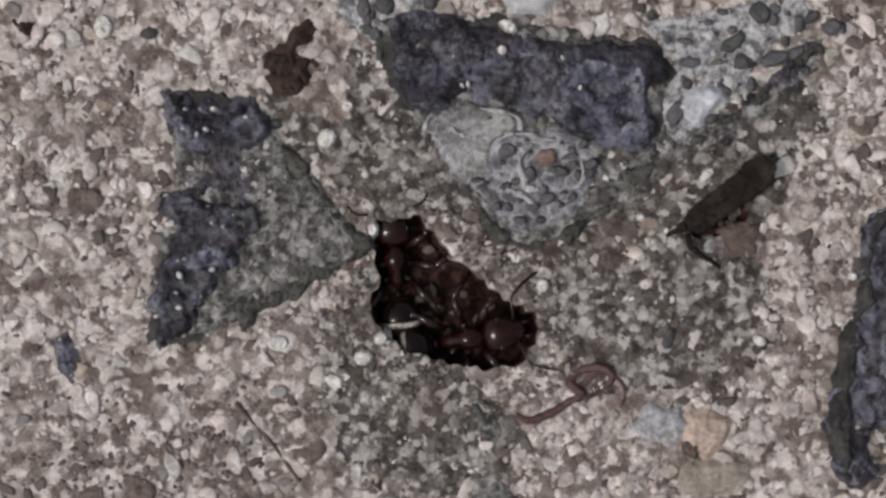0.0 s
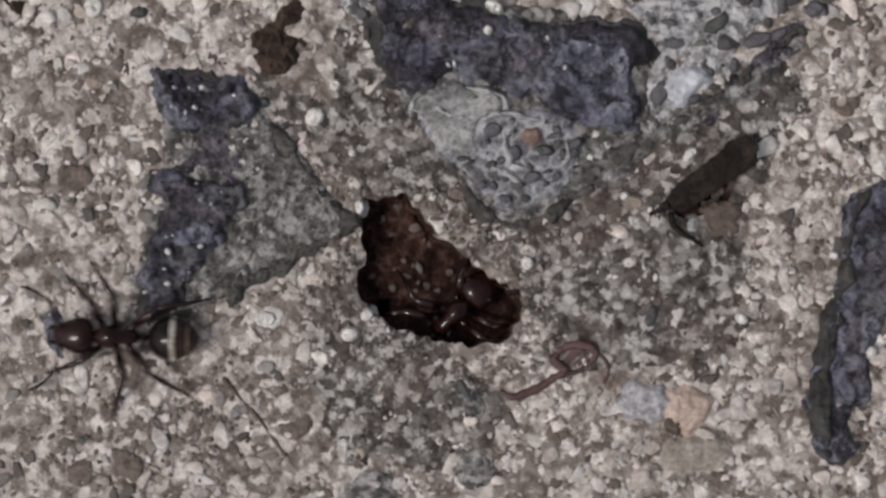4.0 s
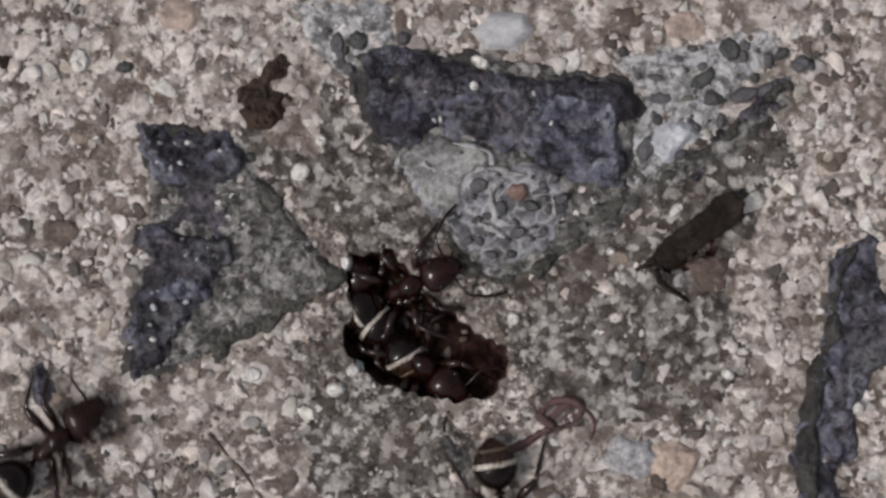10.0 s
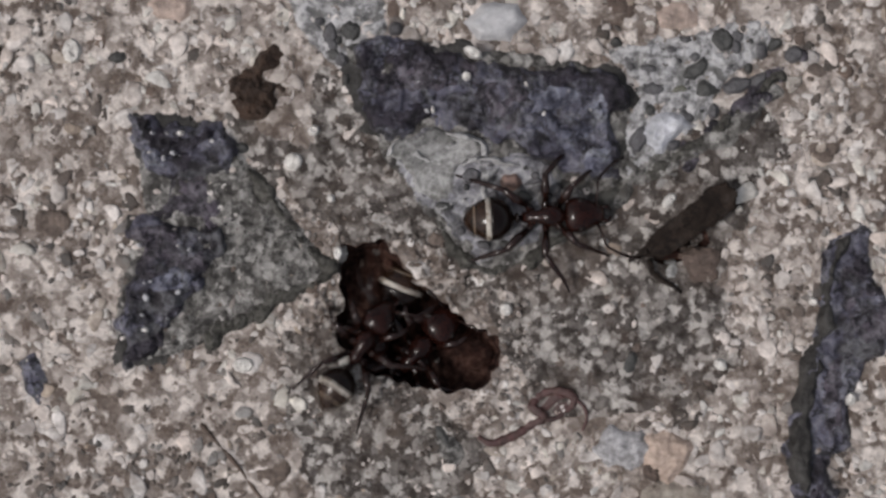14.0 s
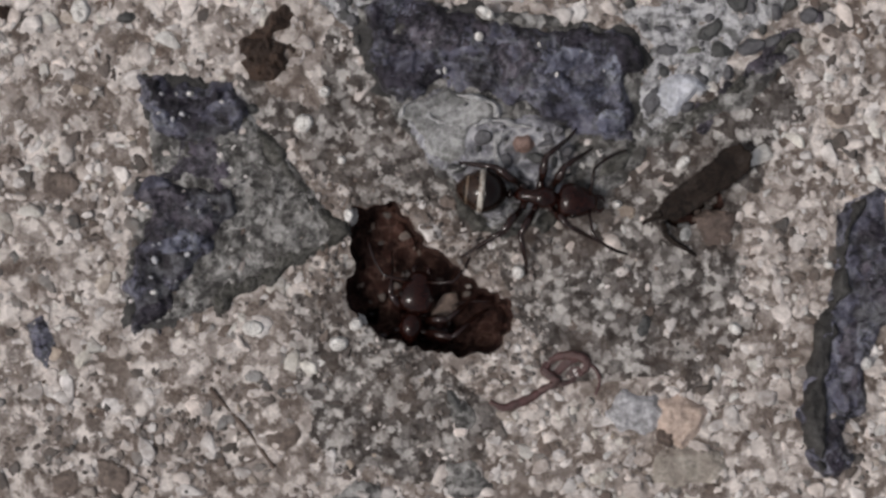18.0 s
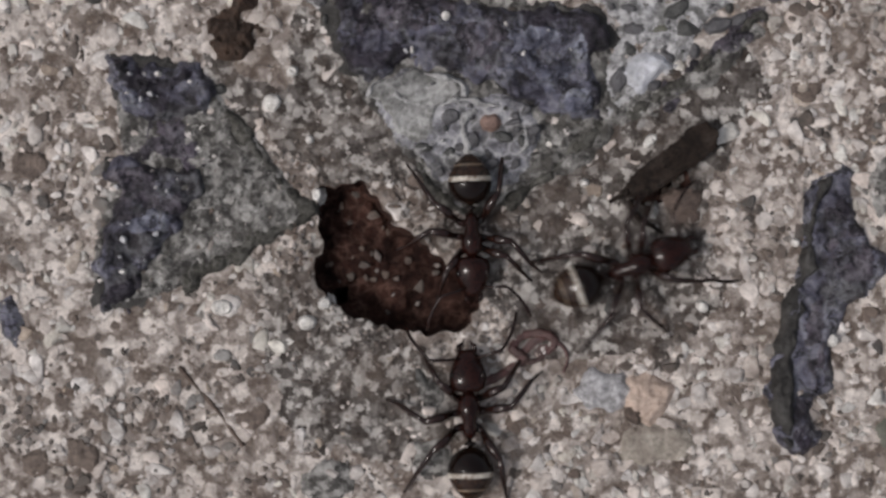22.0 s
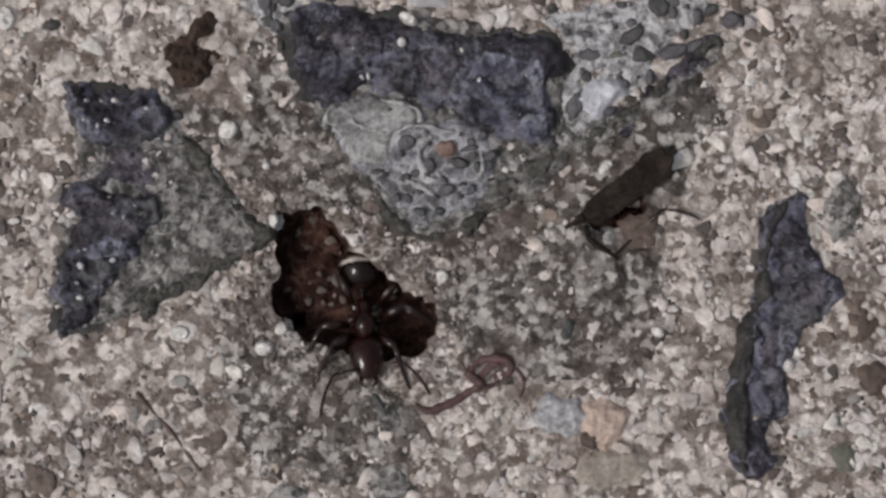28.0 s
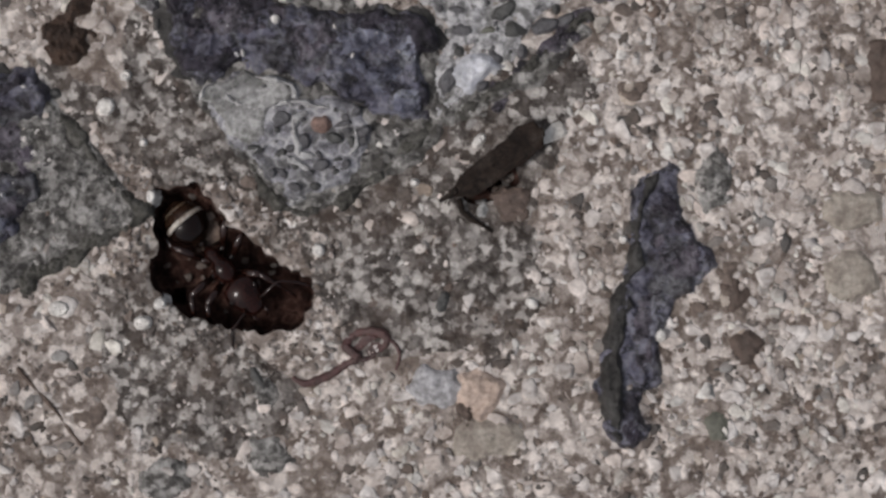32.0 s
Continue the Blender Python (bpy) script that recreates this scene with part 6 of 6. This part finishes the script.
spawn([
        (12.3, -5.60, -21.5, 0, 90, 0), (12.8, -5.43, -15.48, 0, 92, 0), (13.2, -5.25, -10.70, 0, 96, 0), (13.4, -5.29, -9.05, 0, 98, 0), (13.6, -5.14, -6.59, 0, 98, 0),
        (13.8, -5.02, -4.81, 0, 86, 0), (14, -3.29, -2.16, -0.3, 58, 12), (14.2, -2.68, -1.53, -0.9, 50, 18), (14.4, -2.22, -1.25, -1.3, 40, 12),
        (14.7, -2.01, -1.06, -1.7, 20, 5)] + down(EAST, 15.2, -20), size=0.86)
spawn(up(EAST, 18.2, -30) + [
        (18.2, 0.12, -2.21, -1.7, -30, -5), (18.4, 0.77, -2.34, -1.2, -25, -20), (18.6, 1.20, -2.55, -0.8, -30, -25), (18.7, 1.25, -2.98, -0.6, -45, -25),
        (18.8, 1.11, -3.97, -0.4, -58, -20), (18.9, 1.27, -5.36, -0.1, -70, -10), (19, 2.14, -7.07, 0, -66, 0), (19.1, 2.11, -8.15, 0, -75, 0),
        (19.2, 1.43, -9.32, 0, -90, 0), (19.4, 0.78, -11.04, 0, -95, 0), (19.6, 0.92, -11.20, 0, -92, 0), (19.8, 0.21, -12.57, 0, -98, 0),
        (20, 0.35, -12.95, 0, -98, 0), (20.3, 0.01, -14.70, 0, -98, 0), (20.8, -0.48, -19.22, 0, -98, 0)], size=0.95)
spawn(up(EAST, 20.5, 20) + [
        (20.6, -0.32, -2.17, -1.7, 10, -5), (21, 0.36, -1.85, -1.6, 0, -8), (21.2, 1.07, -1.75, -1.2, -5, -14), (21.3, 1.66, -1.77, -0.9, -5, -14),
        (21.4, 2.24, -1.96, -0.5, -2, -10), (21.5, 2.67, -2.27, -0.2, 2, -6), (21.6, 3.45, -2.82, 0, 8, 0), (21.7, 4.82, -2.10, 0, 22, 0),
        (21.8, 5.97, -1.34, 0, 10, 0), (21.9, 7.32, -1.34, 0, 18, 0), (22, 9.53, -1.17, 0, 20, 0), (22.1, 10.50, -1.63, 0, 27, 0),
        (22.2, 11.32, -0.93, 0, 25, 0), (22.3, 12.32, -0.83, 0, 22, 0), (22.4, 13.57, -1.09, 0, 14, 0), (22.5, 14.27, -0.28, 0, 22, 0),
        (22.6, 14.21, 0.13, 0, 22, 0), (22.7, 14.76, 0.45, 0, 22, 0), (22.8, 16.01, 1.47, 0, 30, 0), (22.9, 16.61, 2.50, 0, 38, 0),
        (23, 18.15, 3.15, 0, 42, 0), (23.2, 19.46, 5.50, 0, 46, 0), (23.4, 21.80, 7.87, 0, 46, 0), (23.7, 25.53, 11.44, 0, 46, 0),
        (24.2, 31.29, 16.64, 0, 46, 0)])
spawn([
        (20.3, 7.6, -21.5, 0, 120, 0), (20.8, 5.54, -17.68, 0, 120, 0), (21.3, 4.51, -13.66, 0, 125, 0), (21.6, 4.16, -11.48, 0, 128, 0), (21.7, 3.92, -9.28, 0, 125, 0),
        (21.8, 2.03, -8.98, 0, 106, 0), (21.9, 2.02, -8.02, 0, 95, 0), (22, 2.36, -7.65, 0, 92, 0), (22.1, 2.25, -7.45, 0, 92, 0),
        (22.2, 2.29, -7.25, 0, 93, 0), (22.3, 2.17, -6.65, 0, 94, 0), (22.4, 1.50, -5.96, 0, 97, 0), (22.5, 1.08, -4.57, 0, 112, 0),
        (22.6, 1.02, -4.35, -0.1, 118, 6), (22.7, 0.50, -3.33, -0.5, 132, 14), (22.8, 0.24, -2.88, -0.9, 150, 15), (22.9, -0.07, -2.82, -1.2, 160, 10),
        (22.95, -0.25, -2.96, -1.4, 180, 5), (23.05, -0.45, -3.05, -1.7, 210, 10)] + down(WEST, 23.15, 240), size=1.02)
spawn(up(EAST, 27.4, -100) + [
        (27.4, 0.22, -1.84, -1.7, -110, -5), (27.7, -0.14, -2.19, -1.4, -95, -15), (27.9, -0.33, -1.83, -1.3, -88, -18), (28, -0.36, -2.41, -1, -85, -22),
        (28.1, -0.35, -3.41, -0.4, -86, -16), (28.2, -0.61, -5.04, 0, -88, -3), (28.3, -0.73, -6.18, 0, -90, 0), (28.4, -1.65, -7.61, 0, -112, 0),
        (28.5, -2.53, -9.20, 0, -120, 0), (28.6, -4.19, -10.59, 0, -125, 0), (28.8, -6.30, -13.10, 0, -125, 0), (29.2, -8.89, -17.29, 0, -125, 0)])
# an ant that only comes to the pavement's lower part
spawn([
        (22.6, -12.24, -19.06, 0, 70, 0), (23.2, -9.97, -13.92, 0, 72, 0), (23.5, -9.24, -12.04, 0, 75, 0), (23.7, -8.56, -11.65, 0, 80, 0),
        (24, -6.64, -12.71, 0, 88, 0), (24.5, -6.34, -13.06, 0, 92, 0), (25, -5.92, -13.11, 0, 60, 0), (25.5, -3.59, -15.46, 0, 0, 0),
        (26, 0.48, -17.28, 0, -30, 0), (26.6, 5.2, -21.0, 0, -45, 0)])
# an ant that shows itself in the crevice
spawn(up(UNDER, 2.2, -60) + [
        (2.2, 10.98, 3.66, -1.3, -78, -14), (2.4, 11.02, 3.30, -1.1, -72, -12), (2.7, 10.98, 3.30, -1.3, -70, -12), (3, 11.00, 3.25, -1.3, -78, -12),
        (3.2, 11.14, 3.05, -1.1, -68, -12), (3.4, 11.08, 3.22, -1.3, -72, -16)] + [(3.8, UNDER[0], UNDER[1], -5.0, -50, -50), (4.2, UNDER[0], UNDER[1], -12.0, -50, -60)])
# ants that keep to the pit
spawn([
        (0, -3.42, 0.38, -1.7, 95, -10), (0.4, -3.05, -0.62, -1.7, 80, -5), (0.8, -2.66, -1.36, -1.7, 60, 0)] + down(WEST, 1.2, 60) + [(3.6, WEST[0], WEST[1], -12.0, 80, -60), (4.4, WEST[0], WEST[1], -5.0, 80, -55)] + [
        (4.8, -3.10, -1.27, -1.7, 85, -10), (5.5, -3.19, -0.57, -1.6, 80, -3), (6, -3.13, -0.76, -1.6, 95, -3), (6.6, -3.29, -0.43, -1.6, 80, -3),
        (7.2, -3.32, -0.29, -1.6, 100, -3), (7.8, -3.29, -0.50, -1.6, 85, -3), (8.4, -3.06, -0.18, -1.6, 100, -3), (9, -3.00, -0.22, -1.6, 80, -3),
        (9.5, -3.04, -0.09, -1.6, 95, -3), (9.9, -3.07, 0.04, -1.7, 120, -5)] + down(WEST, 10.4, 150))
spawn([
        (0, -0.36, -2.92, -1.5, 10, -12), (0.5, -0.82, -3.19, -1.6, -20, -8), (1, -1.04, -2.48, -1.7, 30, 0), (1.5, -1.16, -2.11, -1.7, 0, 0),
        (2, -0.39, -2.91, -1.6, -30, -8), (2.5, -0.65, -3.06, -1.6, 10, -8), (3, -0.09, -2.89, -1.6, -20, -10), (3.5, 0.01, -2.92, -1.7, 20, 0),
        (5, -0.82, -2.77, -1.7, 60, 0), (6.5, -0.64, -2.26, -1.6, 10, -8), (7.5, -1.04, -1.98, -1.7, -30, 0), (8.4, -0.04, -2.19, -1.6, -20, -8),
        (9.2, -1.34, -1.64, -1.7, -60, 0), (10, -1.15, -2.43, -1.6, -40, -8), (10.7, -1.35, -1.60, -1.6, 20, -8), (12.2, -1.61, -1.90, -1.7, 60, 0),
        (13, -1.95, -2.20, -1.9, 50, 5), (13.6, -0.60, -2.60, -1.7, 30, -4), (14.3, -1.38, -2.43, -1.7, 60, 0)] + down(EAST, 15.5, 40))
spawn([(0, WEST[0], WEST[1], -12.0, 30, -60), (15.2, WEST[0], WEST[1], -12.0, 30, -60), (15.8, WEST[0], WEST[1], -5.0, 30, -55)] + [
        (16.5, -1.75, -2.63, -1.7, 60, -5), (17, -0.75, -2.82, -1.6, 40, -8), (17.5, -1.51, -3.35, -1.7, 70, -5), (18, -1.69, -3.22, -1.6, 80, -8),
        (18.6, -2.72, -2.88, -1.7, 100, 0), (19.2, -2.93, -2.50, -1.7, 80, 0), (19.8, -2.56, -1.90, -1.6, 60, -8), (20.2, -1.92, -2.34, -1.7, 10, 0)] + down(WEST, 20.4, -20))
spawn([(0, NORTH[0], NORTH[1], -12.0, -60, -60), (29.6, NORTH[0], NORTH[1], -12.0, -60, -60), (30.0, NORTH[0], NORTH[1], -5.0, -60, -55)] + [
        (30.4, -2.33, -1.34, -1.7, -30, -5), (30.7, -1.99, -1.15, -1.5, -50, -8), (31, -2.16, -1.14, -1.5, -40, -8), (31.5, -1.72, -0.92, -1.5, -60, -8),
        (32, -1.37, -1.14, -1.5, -50, -8)])

# 300 grains nearest the nest entrance, each a piece of its own
near_bed = bed(0.44, 0.13, 0.26, 15, 0.12, 0.1, 0.0)
gx, gy = near_bed[0], near_bed[1]
pick = np.argsort(-inside(gx, gy, NEST))[:300]
piece_meshes = []
for k in range(18):
    me = bpy.data.meshes.new("sand_grain")
    me.from_pydata((SHAPES[k] * 0.001).tolist(), [], ICO_F.tolist())
    me.polygons.foreach_set("use_smooth", np.ones(len(me.polygons), bool))
    me.materials.append(LOOSE_GRAINS[(0, 1, 1, 2, 1, 0)[k % 6]])
    piece_meshes.append(me)
for n, i in enumerate(pick):
    ob = new("sand_grain", piece_meshes[n * 7 % 18])
    s = float(near_bed[3][i])
    ob.matrix_basis = pose(gx[i] * MM, gy[i] * MM, (near_bed[2][i] - 0.05) * MM, 0, 0, n * 47 % 360) @ Matrix.Diagonal((s * 1.15, s * 0.9, s * 0.8, 1))
    ob.parent = pavement


# ---- what moves ----
def gait(ob, rows):
    """Legs step in two sets of three as the ant covers ground; the feelers swing."""
    t0, t1 = rows[0][0], rows[-1][0]
    ts = [r[0] for r in rows]
    dist = [0.0]
    for a, b in zip(rows, rows[1:]):
        dist.append(dist[-1] + math.dist(a[1:3], b[1:3]) + abs(b[4] - a[4]) * 0.02)
    steps = int(min(t1 - t0, 24) / 0.1)
    times = sorted({0.0, 32.0, *(round(min(32, max(0, t0 + i * 0.1)), 2) for i in range(steps + 1))})
    legs = [o for o in ob.children if o.name.startswith("leg")]
    feelers = [o for o in ob.children if o.name.startswith("antenna")]
    for i, leg in enumerate(legs):
        at = leg.location / MM
        side = 1 if at[1] > 0 else -1
        offset = math.pi * ((i // 2 + i) % 2)
        out = []
        for t in times:
            ph = 2 * math.pi * np.interp(t, ts, dist) / 4.2 + offset
            swing = 17 * math.sin(ph) * side * -1 + 5 * math.sin(i * 2.3 + t * 0.9) * (1 if t0 < t < t1 else 0)
            lift = 9 * max(0, math.cos(ph)) * side
            out.append((t, pose(at[0] * MM, at[1] * MM, at[2] * MM, lift, 0, swing)))
        walk(leg, out)
    for i, leg in enumerate(feelers):
        at = leg.location / MM
        walk(leg, [(t, pose(at[0] * MM, at[1] * MM, at[2] * MM, 0, 8 * math.sin(t * 5.1 + i), 14 * math.sin(t * 6.3 + i * 2.0))) for t in times])


def motions():
    for ob, rows, size in ANTS:
        walk(ob, body_rows(rows, size))
        gait(ob, rows)
    x, y, r = EAST
    walk(lump, [(t, pose(a * MM, b * MM, c * MM, 0, 10, h)) for t, a, b, c, h in [(0, x, y, -9, 0), (9.2, x, y, -9, 0), (9.5, x, y, -3, 0)] + [(q[0], q[1], q[2], q[3], q[4]) for q in LUMP_WAY_1] + [(11.1, x, y, -4, 60), (11.5, x, y, -9, 60), (17.0, x, y, -9, 20), (17.3, x, y, -4, 20)] + [(q[0], q[1], q[2], q[3], q[4]) for q in LUMP_WAY_4] + [(18.7, x, y, -4, 60), (19.0, x, y, -9, 60), (26.3, x, y, -9, 0), (26.6, x, y, -3, 0)] + [(q[0], q[1], q[2], q[3], q[4]) for q in LUMP_WAY_2] + [(28.1, x, y, -4, 60), (28.4, x, y, -9, 60), (30.2, *NORTH[:2], -9, 40), (30.6, *NORTH[:2], -3, 40)] + [(q[0], q[1], q[2], q[3], q[4]) for q in LUMP_WAY_3]])


LUMP_WAY_1 = [
        (9.8, -1.60, -2.02, -1.95, 0, 0), (10, -1.21, -1.93, -1.75, 20, 0), (10.3, -0.96, -1.93, -1.75, 60, 0), (10.6, 0.39, -2.51, -1.75, 100, 0),
        (10.8, 0.71, -2.69, -2.35, 100, 0)]
LUMP_WAY_2 = [
        (26.9, -2.36, -2.31, -2.35, 0, 0), (27.2, -1.18, -2.06, -1.95, 30, 0), (27.5, -0.84, -1.55, -1.75, 60, 0), (27.8, -0.43, -2.14, -2.05, 80, 0)]
LUMP_WAY_3 = [
        (30.9, -2.88, 0.46, -1.95, 40, 0), (31.2, -2.41, 0.40, -1.65, 60, 0), (31.6, -2.04, 0.31, -1.65, 70, 0), (32, -1.92, 0.44, -1.65, 80, 0)]
LUMP_WAY_4 = [
        (17.6, -0.48, -2.47, -1.7, 20, 0), (18, -0.07, -2.11, -1.55, 50, 0), (18.3, 0.09, -2.20, -1.8, 70, 0)]
motions()
